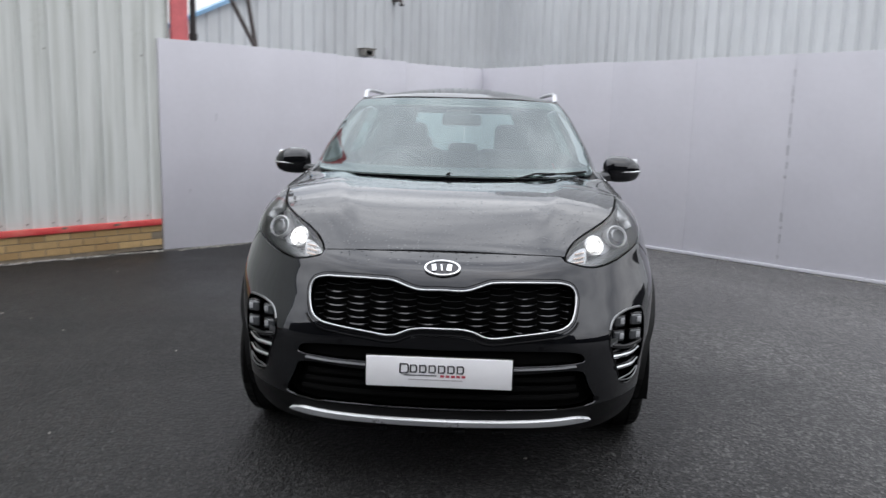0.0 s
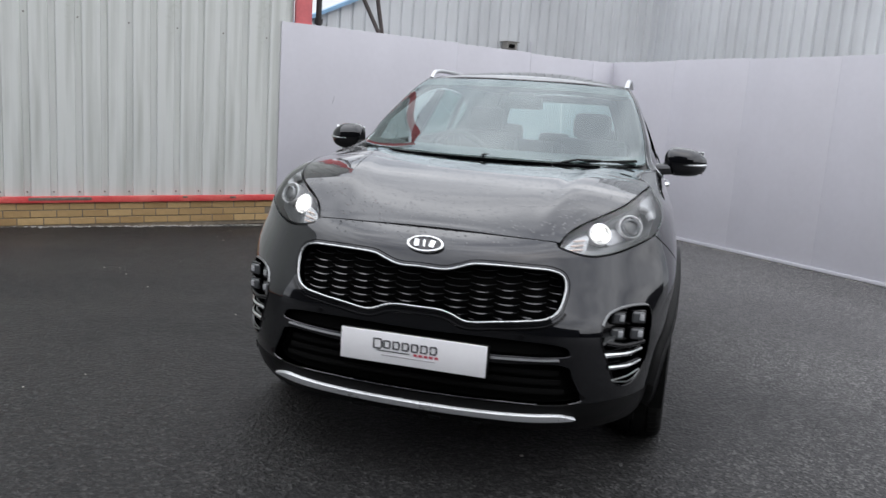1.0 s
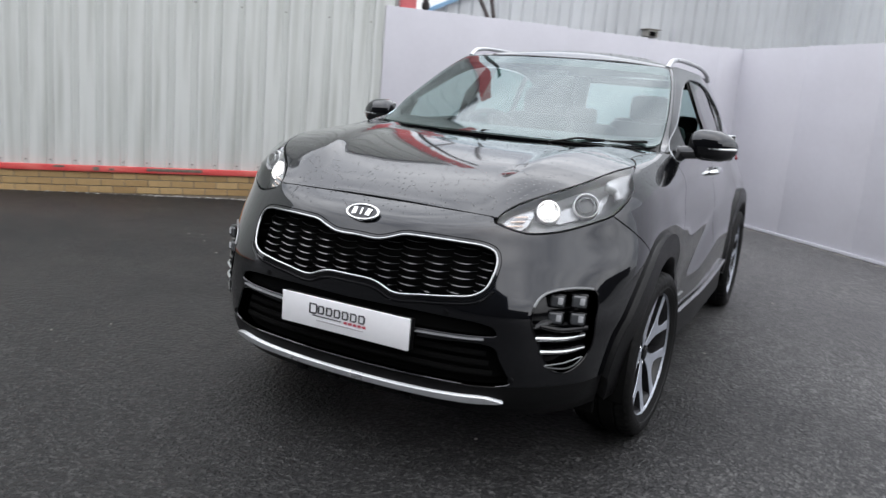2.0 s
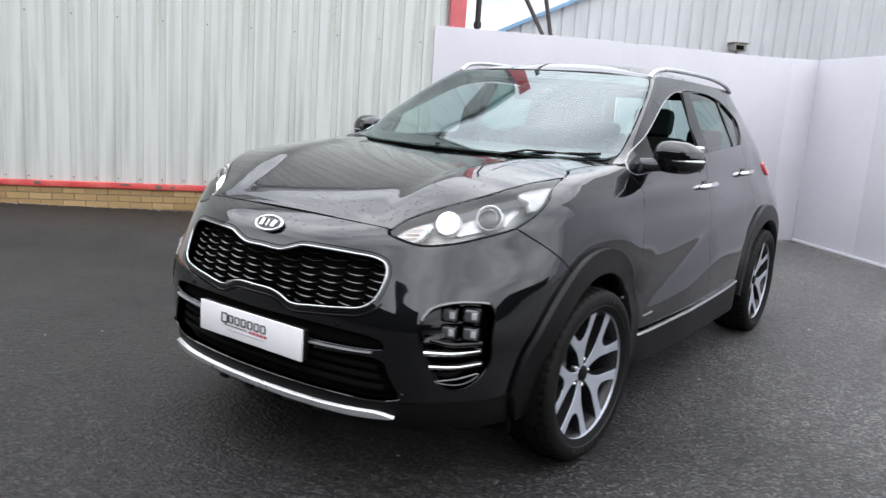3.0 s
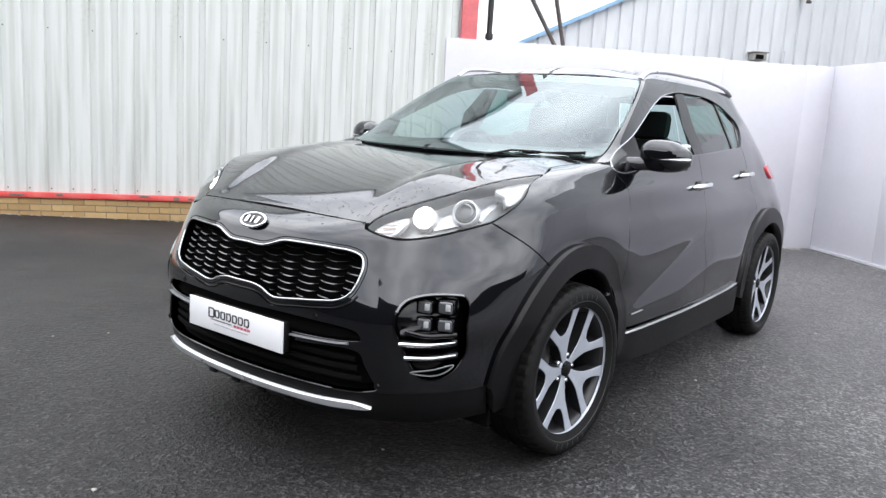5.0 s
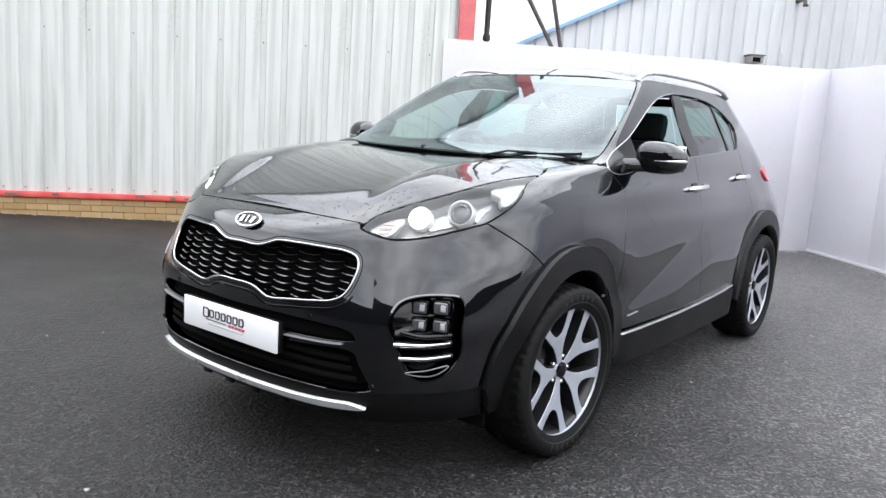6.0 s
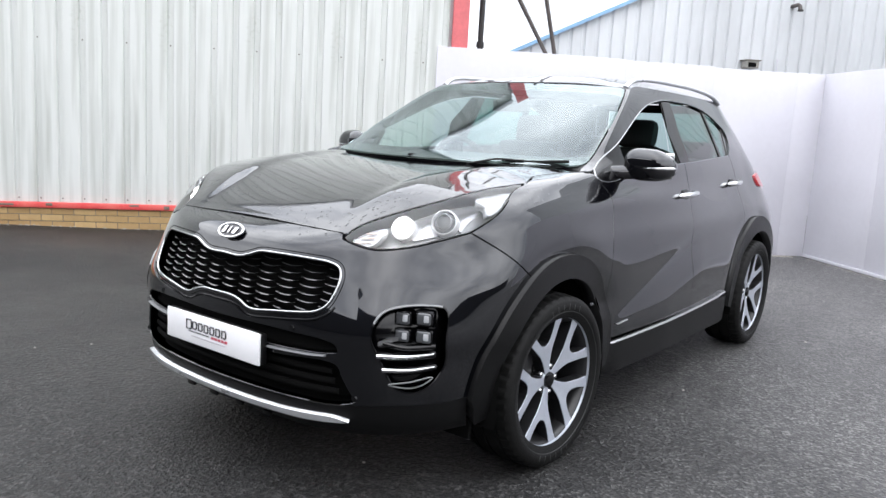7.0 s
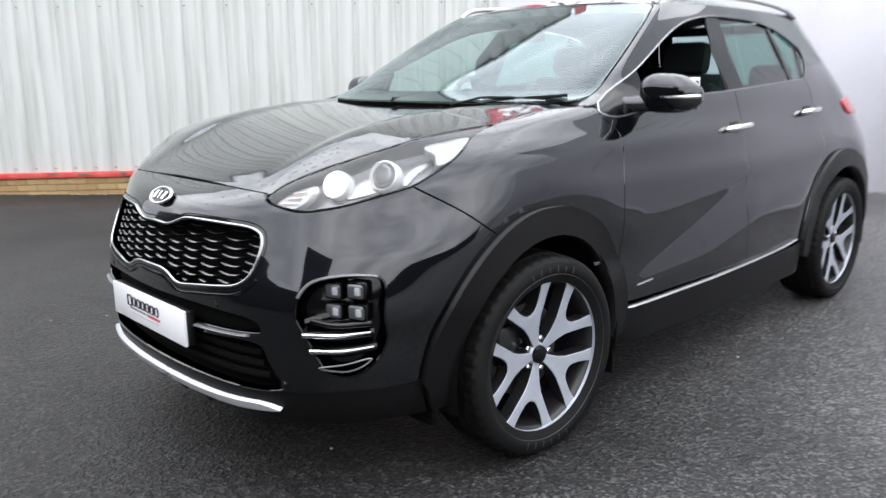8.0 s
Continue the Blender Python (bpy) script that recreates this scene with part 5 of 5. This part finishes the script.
# ---------------------------------------------------------------- fog lamp pods
LEDCORE = mat("clear_led_core", (0.48, 0.49, 0.51), rough=0.1, metal=0.2)
for s in (1, -1):
    ring = pod_ring if s > 0 else flip(pod_ring)
    pod = panel("fog_lamp_pod", shell, ring, GLOSS, car, h=0.03, off=-0.05, lip=-0.048, gap=-0.001, label="gloss black pod with four square light units")
    top_trim = [q for q in pod_ring[:22]]
    tube("pod_trim", [((1 if s > 0 else -1) * t[0], t[1], t[2]) for t in on(top_trim, 0.001)], 0.0048, PODTRIM, pod, n=6, label="grey edge trim")
    tube("pod_rim", on(ring[::2], 0.0), 0.004, GLOSS, pod, closed=True, n=6)
    for x, y, z in ((.690, -.688, .669), (.759, -.662, .675), (.690, -.688, .609), (.759, -.660, .613)):
        m = pose(s * x, y, z, 0, 0, s * 22)
        cell = box("light_cell", (0, 0.012, 0), (0.062, 0.05, 0.054), GLOSS, pod, 0.009)
        cell.matrix_world = m
        led = box("light_unit", (0, -0.010, 0), (0.050, 0.018, 0.042), LED, pod, 0.008, seg=3)
        led.matrix_world = m
        core_ = box("light_core", (s * .010, -0.0185, 0.002), (0.018, 0.004, 0.024), LEDCORE, pod, 0.003)
        core_.matrix_world = m
    for (x0, y0), (x1, y1), z in (((.659, -.783), (.785, -.640), .548), ((.676, -.772), (.785, -.632), .502)):
        pts = through_points([(s * x0, y0, z), (s * (x0 * .5 + x1 * .5 + .012), y0 * .5 + y1 * .5 - .012, z + .002), (s * x1, y1, z + .006)], 0.012)
        n_ = len(pts)
        tube("chrome_blade", pts, [0.0105 - 0.006 * i / n_ for i in range(n_)], CHROME, pod, n=8, flat=0.9, label="chrome blade")
        under = [(p[0] * .985, p[1] + .02, p[2] - .006) for p in pts]
        tube("blade_base", under, 0.016, GLOSS, pod, n=8)
    pts = through_points([(s * .66, -.752, .585), (s * .72, -.722, .577), (s * .79, -.64, .582)], 0.015)
    tube("pod_shelf", pts, 0.010, GLOSS, pod, n=8)
    fin = [(s * .695, -.757, .452), (s * .745, -.708, .462), (s * .786, -.640, .474), (s * .772, -.668, .452), (s * .745, -.705, .441)]
    tube("fin_edge", through_points(fin, 0.012, closed=True), 0.0028, PODTRIM, pod, closed=True, n=6)
    shelf = [(s * .652, -.770, .592), (s * .685, -.735, .604), (s * .690, -.700, .606), (s * .655, -.705, .600)]
    raw("pod_floor", shelf + [(x, y, z - .012) for x, y, z in shelf], [(0, 1, 2, 3), (7, 6, 5, 4), (0, 4, 5, 1), (1, 5, 6, 2), (2, 6, 7, 3), (3, 7, 4, 0)], PODTRIM, pod)

# ---------------------------------------------------------------- wheels
def make_wheel():
    rim = lathe("wheel", [(-.105, .262), (-.095, .270), (-.085, .256), (-.03, .235), (.05, .242), (.078, .250), (.088, .256), (.097, .270), (.104, .262)], RIMDARK, None, 96)
    lathe("rim_edge", [(.094, .2650), (.0975, .2700), (.1035, .2675), (.1035, .2645), (.094, .2610)], RIMFACE, rim, 96)
    # tyre with grooves and shoulder blocks
    prof = [(-.105, .262), (-.119, .288), (-.1245, .312), (-.118, .336), (-.104, .348), (-.070, .3535), (-.069, .346), (-.060, .346), (-.059, .3545), (-.006, .3555), (-.005, .347), (.005, .347), (.006, .3555), (.059, .3545), (.060, .346), (.069, .346), (.070, .3535), (.104, .348), (.1165, .337), (.1205, .330), (.1245, .314), (.1235, .300), (.1225, .298), (.119, .286), (.105, .262)]
    n, verts, faces = 240, [], []
    for j, (a, r) in enumerate(prof):
        cut = 0.005 if j in (4, 5, 16, 17) else 0.0
        for k in range(n):
            t = 2 * math.pi * k / n
            rr = r - (cut if k % 5 == 0 else 0.0)
            verts.append((a, rr * math.cos(t), rr * math.sin(t)))
    for j in range(len(prof) - 1):
        for k in range(n):
            q = (k + 1) % n
            faces.append((j * n + q, j * n + k, (j + 1) * n + k, (j + 1) * n + q))
    soft_edges(raw("tyre", verts, faces, RUBBER, rim, "black road tyre"), 30)
    marks = mat("moulded_rubber_marks", (0.018, 0.018, 0.018), rough=0.5)
    for a0 in (70, 250):
        for k in range(6):
            t = radians(a0 + 7.5 * k)
            b = box("sidewall_mark", (.1238, .309 * math.cos(t), .309 * math.sin(t)), (.002, .007, .020 if k % 2 else .024), marks, rim, .0008, pose(0, 0, 0, math.degrees(t) - 90, 0, 0))
    lathe("sidewall_ring", [(.1195, .2885), (.1215, .2905), (.1205, .2925)], marks, rim, 96)
    lathe("brake_disc", [(.0, .05), (.0, .165), (-.012, .165), (-.012, .05)], DISC, rim, 64)
    box("brake_caliper", (.012, -.12, .05), (.06, .09, .14), RIMDARK, rim, 0.015)
    # near-black disc stands for the shade between the spokes
    lathe("wheel_back", [(-.02, .04), (-.028, .236)], DARK, rim, 48)
    # five forked spokes: bright cut face, dark flanks; the stem widens and parts round a deep notch
    rows = [((.030, .0), (.030, .014)), ((.065, .0), (.062, .020)), ((.100, .0), (.097, .029)), ((.135, .0), (.130, .043)), ((.164, .0), (.158, .062)), ((.167, .016), (.178, .076)), ((.178, .030), (.196, .088)), ((.200, .047), (.212, .100)), ((.226, .062), (.226, .112)), ((.251, .073), (.238, .122))]
    V, FB, FD = [], [], []
    for s in (1, -1):
        k0 = len(V)
        for i, (a, b) in enumerate(rows):
            for r, t in (a, b):
                x = .066 + .028 * (math.hypot(r, t) / .262)
                V.append((x, s * t, r))
            for r, t in (b, a):
                x = .066 + .028 * (math.hypot(r, t) / .262) - .05
                V.append((x, s * (t * 1.0), r))
            if i:
                q = k0 + 4 * i
                FB.append((q - 4, q, q + 1, q - 3))
                FD.append((q - 3, q + 1, q + 2, q - 2))
                if i > 4:
                    FD.append((q - 1, q + 3, q, q - 4))
    spoke_me = bpy.data.meshes.new("spoke")
    spoke_me.from_pydata(V, [], FB + FD)
    spoke_me.materials.append(RIMFACE)
    spoke_me.materials.append(RIMDARK)
    for i in range(len(FB), len(FB) + len(FD)):
        spoke_me.polygons[i].material_index = 1
    bm = bmesh.new()
    bm.from_mesh(spoke_me)
    bmesh.ops.remove_doubles(bm, verts=bm.verts, dist=1e-5)
    bmesh.ops.recalc_face_normals(bm, faces=bm.faces)
    es = [e for e in bm.edges if len(e.link_faces) == 2 and {f.material_index for f in e.link_faces} == {0, 1}]
    bmesh.ops.bevel(bm, geom=es, offset=0.003, segments=2, affect="EDGES", profile=0.5)
    bm.to_mesh(spoke_me)
    bm.free()
    for k in range(5):
        sp = new("spoke", spoke_me)
        sp.parent = rim
        sp.matrix_basis = Matrix.Rotation(radians(20 + 72 * k), 4, "X")
    lathe("hub", [(.03, .042), (.064, .041), (.069, .036), (.069, .030)], RIMFACE, rim, 48)
    lathe("hub_cap", [(.066, .033), (.078, .031), (.081, .024), (.082, 0.0)], GLOSS, rim, 40, label="black hub cap")
    for k in range(5):
        a = radians(56 + 72 * k + 90)
        nut = lathe("wheel_nut", [(.035, .0105), (.066, .0105), (.070, .007), (.070, 0.0)], CHROME, rim, 6)
        nut.location = (0, 0.057 * math.cos(a), 0.057 * math.sin(a))
    return rim


wheel = make_wheel()
wheel.parent = car
tagged(wheel, "machined alloy wheel with five forked spokes")
WX, WZ, STEER = 0.800, 0.3365, -3.5
wheel.matrix_basis = pose(WX, 0.018, WZ, 0, 0, STEER) @ Matrix.Diagonal((1, .985, .985, 1))
for x, y, turn, steer in ((WX, 2.675, 0, 0), (-WX, 0.018, 180, STEER), (-WX, 2.675, 180, 0)):
    copy_thing(wheel, pose(x, y, WZ, 17 if turn == 0 else 40, 0, turn + steer))

# wheel wells, and a dark inner body added to block light through the gaps
for yc in (AX, RX):
    for s in (1, -1):
        V, Fc = [], []
        for a in np.linspace(-12, 192, 32):
            for x in (.46, .895):
                V.append((s * x, yc - .425 * math.cos(radians(a)), AZ + .425 * math.sin(radians(a))))
        for i in range(31):
            Fc.append((2 * i, 2 * i + 1, 2 * i + 3, 2 * i + 2))
        V.append((s * .46, yc, AZ))
        Fc += [(64, 2 * i, 2 * i + 2) for i in range(31)]
        raw("wheel_well", V, Fc, DARK, car)
lq, zq = np.arange(-5.6, 5.61, 0.1), np.arange(.24, 1.13, .08)
V, Fc = [], []
for l in lq:
    A = on([(float(l), float(z)) for z in zq], -0.13)
    V += [tuple(p) for p in A]
nz = len(zq)
for i in range(len(lq) - 1):
    for j in range(nz - 1):
        q = (i * nz + j, (i + 1) * nz + j, (i + 1) * nz + j + 1, i * nz + j + 1)
        c = np.mean([V[k] for k in q], 0)
        if c[2] < .86 and (abs(c[1] - AX) < .55 or abs(c[1] - RX) < .55):
            continue
        if c[1] < .3 and c[2] > .9:
            continue
        Fc.append(q)
raw("inner_body", V, Fc, DARK, car)
box("floor_pan", (0, 1.35, .27), (1.0, 4.2, .06), DARK, car, 0.02)
for s in (1, -1):
    box("side_floor", (s * .60, 1.34, .27), (.42, 1.6, .06), DARK, car, 0.02)
# solid dark block, added to stop light under the bonnet
box("engine_bay_block", (0, -.05, .62), (.86, 1.15, .60), DARK, car, 0.03)
box("mud_flap", (.79, .47, .22), (.16, .015, .17), SATIN, car, 0.006)
box("mud_flap", (-.79, .47, .22), (.16, .015, .17), SATIN, car, 0.006)
box("air_deflector", (.70, -.40, .225), (.18, .02, .08), DARK, car, 0.006)
box("air_deflector", (-.70, -.40, .225), (.18, .02, .08), DARK, car, 0.006)

# ---------------------------------------------------------------- cowl, wipers, mirrors, handles
A = [Vector((x, y, float(bonnet(x, y)[2]) - 0.012)) for x, y in [(-x, y) for x, y in cowl][:0] + cowl]
B = [Vector(p) for p in on([(l, z - 0.0) for l, z in cw], -0.006)]
B = list(reversed(B))
n_ = 24
V, Fc = [], []
for i in range(n_):
    t = i / (n_ - 1)
    a, b = A[round(t * (len(A) - 1))], B[round(t * (len(B) - 1))]
    for s in (1, -1):
        V += [(s * a.x, a.y, a.z), (s * b.x, b.y, b.z)]
for i in range(n_ - 1):
    for o in (0, 2):
        Fc.append((4 * i + o, 4 * i + 1 + o, 4 * i + 5 + o, 4 * i + 4 + o))
raw("scuttle_panel", V, Fc, SATIN, car, "matt black scuttle panel")
for pts, arm in ((((-.345, .230, 1.172), (0, .175, 1.168), (.300, .192, 1.167)), (-.05, .145, 1.152)), (((.34, .212, 1.167), (.52, .282, 1.175), (.685, .385, 1.188)), (.30, .165, 1.152))):
    blade = tube("wiper", through_points(pts, 0.04), 0.0048, SATIN, car, n=6, flat=1.5, label="black flat wiper blade")
    mid = pts[1]
    tube("wiper_arm", [arm, ((arm[0] + mid[0]) / 2, (arm[1] + mid[1]) / 2 - .005, mid[2] + .006), (mid[0], mid[1], mid[2] + .006)], 0.005, SATIN, blade, n=6)

for s in (1, -1):
    bm = bmesh.new()
    bmesh.ops.create_uvsphere(bm, u_segments=40, v_segments=24, radius=1)
    for v in bm.verts:
        x, y, z = v.co
        px = math.copysign(abs(x) ** .72, x) * .108
        pz = math.copysign(abs(z) ** .78, z) * (.072 - .010 * x - (.020 * max(x, 0.0) ** 1.5 if z > 0 else 0.0))
        py = math.copysign(abs(y) ** .8, y) * (.062 if y < 0 else .030)
        v.co = (s * (px + .928), .700 + py + .035 * x * (1 if y < 0 else .6), pz + 1.190 - .004 * x)
    if s < 0:
        bmesh.ops.reverse_faces(bm, faces=bm.faces)
    mir = part("door_mirror", bm, PAINT, car, "gloss black door mirror with a silver indicator strip", True)
    pts = through_points([(s * .90, .641, 1.176), (s * .97, .657, 1.178), (s * 1.018, .690, 1.180), (s * 1.034, .715, 1.181)], 0.015)
    tube("indicator_strip", pts, [.003] + [.0085] * (len(pts) - 2) + [.004], CHROME, mir, n=8)
    box("mirror_glass", (s * .93, .733, 1.190), (.175, .006, .115), CHROME, mir, 0.003)
    tube("mirror_arm", [(s * .765, .60, 1.150), (s * .82, .635, 1.150), (s * .88, .69, 1.158)], [.020, .024, .026], PAINT, mir, n=12, flat=1.3)
    for (x, y, z), w, door in (((.848, 1.43, 1.023), .105, front_doors), ((.802, 2.36, 1.060), .095, rear_doors)):
        base = shell(*S(y, z))[0]
        pts = through_points([(s * (base + .002), y - w, z - .004), (s * (base + .030), y - w * .72, z + .002), (s * (base + .038), y, z + .006), (s * (base + .028), y + w * .75, z + .010), (s * (base + .002), y + w, z + .010)], 0.015)
        hd = tube("door_handle", pts, [.010] + [.0205] * (len(pts) - 2) + [.011], CHROME, door[0 if s > 0 else 1], n=10, flat=0.75, label="chrome door handle")
        bm = bmesh.new()
        bmesh.ops.create_uvsphere(bm, u_segments=16, v_segments=10, radius=1)
        bmesh.ops.scale(bm, vec=(.006, .06, .034), verts=bm.verts)
        bmesh.ops.translate(bm, vec=(s * (base + .001), y - .005, z - .002), verts=bm.verts)
        part("handle_cup", bm, GLOSS, door[0 if s > 0 else 1], "", True)
    pts = on([S(.60, .465), S(.64, .468), S(.70, .472)], 0.004)
    tube("door_emblem", mirror(pts) if s < 0 else pts, .006, PODTRIM, front_doors[0 if s > 0 else 1], n=6, flat=.4)
    box("wing_marker", tuple((s if i == 0 else 1) * c for i, c in enumerate(on([S(.33, .60)], 0.010)[0])), (.008, .05, .012), LED, car, 0.002)

# ---------------------------------------------------------------- cabin
dash = box("dashboard", (0, .78, .99), (1.36, .50, .24), DASH, car, 0.06, pose(0, 0, 0, 8, 0, 0), "charcoal dashboard")
bm = bmesh.new()
add_box(bm, (-.36, .86, 1.11), (.34, .20, .06), .025)
soft_edges(part("instrument_hood", bm, DASH, dash), 40)
wheel_m = pose(-.36, 1.06, 1.085, -62, 0, 0)
sw = tube("steering_wheel", [(.185 * math.cos(t), .185 * math.sin(t), 0) for t in np.linspace(0, 2 * math.pi, 40, endpoint=False)], .016, SEAT, car, closed=True, n=10, label="black steering wheel")
sw.matrix_world = wheel_m
for a in (0, 180, 270):
    b = box("wheel_spoke", (.09, 0, 0), (.18, .035, .015), DASH, sw, .004)
    b.matrix_parent_inverse = Matrix.Identity(4)
    b.matrix_basis = Matrix.Rotation(radians(a), 4, "Z")
box("wheel_boss", (0, 0, -.01), (.12, .11, .04), DASH, sw, .015)
for x in (-.36, .36):
    seat = box("front_seat", (x, 1.40, .64), (.50, .50, .15), SEAT, car, .05, label="black upholstered front seat")
    back = box("seat_back", (x, 1.73, .95), (.48, .14, .62), SEAT, seat, .055, pose(0, 0, 0, -16, 0, 0))
    box("bolster", (x - .20, 1.68, .95), (.08, .16, .52), SEAT, seat, .035, pose(0, 0, 0, -16, 0, 0))
    box("bolster", (x + .20, 1.68, .95), (.08, .16, .52), SEAT, seat, .035, pose(0, 0, 0, -16, 0, 0))
    box("headrest", (x, 1.825, 1.335), (.25, .10, .17), SEAT, seat, .045, pose(0, 0, 0, -10, 0, 0))
    for d in (-.06, .06):
        tube("headrest_post", [(x + d, 1.79, 1.20), (x + d, 1.82, 1.29)], .007, CHROME, seat, n=8)
bench = box("rear_bench", (0, 2.40, .62), (1.25, .46, .16), SEAT, car, .05, label="black upholstered rear bench")
box("bench_back", (0, 2.72, .92), (1.22, .15, .56), SEAT, bench, .05, pose(0, 0, 0, -18, 0, 0))
for x in (-.38, 0, .38):
    box("headrest", (x, 2.80, 1.235 - (.05 if x == 0 else 0)), (.25, .09, .15), SEAT, bench, .04, pose(0, 0, 0, -12, 0, 0))
box("interior_mirror", (.02, .93, 1.440), (.23, .03, .065), DASH, car, .015, pose(0, 0, 0, 10, 0, 0), "black interior mirror")
box("sensor_housing", (.0, .965, 1.470), (.15, .10, .035), DASH, car, .012, pose(0, 0, 0, 24, 0, 0))
box("centre_console", (0, 1.2, .62), (.22, .8, .40), DASH, car, .03)
box("door_card", (-.735, 1.45, .80), (.05, 1.7, .62), DASH, car, .02)
box("door_card", (.735, 1.45, .80), (.05, 1.7, .62), DASH, car, .02)

# ---------------------------------------------------------------- grit, pebbles and the brick plinth
rnd = random.Random(11)


def pebble_mesh(bm, p, r):
    g = bmesh.ops.create_icosphere(bm, subdivisions=1, radius=r)
    for v in g["verts"]:
        v.co *= rnd.uniform(.75, 1.2)
        v.co.z *= .6
    bmesh.ops.translate(bm, vec=p, verts=g["verts"])


bm = bmesh.new()
for i in range(420):
    d = rnd.uniform(.05, 4.5)
    p = BOARD_START + ALONG * d + TOWARDS * abs(rnd.gauss(.03, .035))
    pebble_mesh(bm, (p.x, p.y, GROUND + .003), rnd.uniform(.006, .02))
for i in range(300):
    d = rnd.uniform(.1, 6.0)
    q = abs(rnd.gauss(.04, .03))
    p = CORNER + B_ALONG * d + Vector((B_ALONG.y, -B_ALONG.x, 0)) * q
    pebble_mesh(bm, (p.x, p.y, GROUND + .002), rnd.uniform(.005, .014))
for i in range(420):
    d = rnd.uniform(0, 9) if i % 2 else rnd.uniform(.1, 2.6)
    p = WALL_END - ALONG * d + TOWARDS * abs(rnd.gauss(.03, .03))
    pebble_mesh(bm, (p.x, p.y, GROUND + .002), rnd.uniform(.006, .018))
tagged(part("grit", bm, GRIT), "pale crumbled grit along the foot of the walls", "gravel", kind="stuff")
bm = bmesh.new()
spots = [(.367, -.50), (-.108, -1.43), (-3.3, 3.3), (-2.6, 1.2), (2.35, .9), (3.0, 2.6), (-1.9, -.7), (1.25, -.95)]
spots += [(rnd.uniform(-5, 5), rnd.uniform(-2.2, 6)) for _ in range(40)]
for x, y in spots:
    if -.95 < x < .95 and -.4 < y < 3.6:
        continue
    pebble_mesh(bm, (x, y, GROUND + .003), rnd.uniform(.005, .011))
tagged(part("loose_stones", bm, GRIT), "loose pale stones scattered on the tarmac", "stones", kind="stuff")

mort = box("wall_plinth", (-7.06, -.015, .06), (13.87, .05, .262), MORTAR)
mort.matrix_world = wall_frame(WALL_END, ALONG) @ CLIMB
tagged(mort, "buff brick plinth under the cladding", "wall", kind="structure")
bm = bmesh.new()
add_box(bm, (0, 0, 0), (.221, .05, .065), .003, None, 1)
brick_me = bpy.data.meshes.new("brick")
bm.to_mesh(brick_me)
bm.free()
brick_me.materials.append(BRICK)
for row in range(3):
    for i in range(56):
        b = new("brick", brick_me)
        b.parent = mort
        b.location = (-.24 - .231 * i - (.1155 if row % 2 else 0), -.008 + rnd.uniform(-.0015, .0015), .004 + .0740 * row)
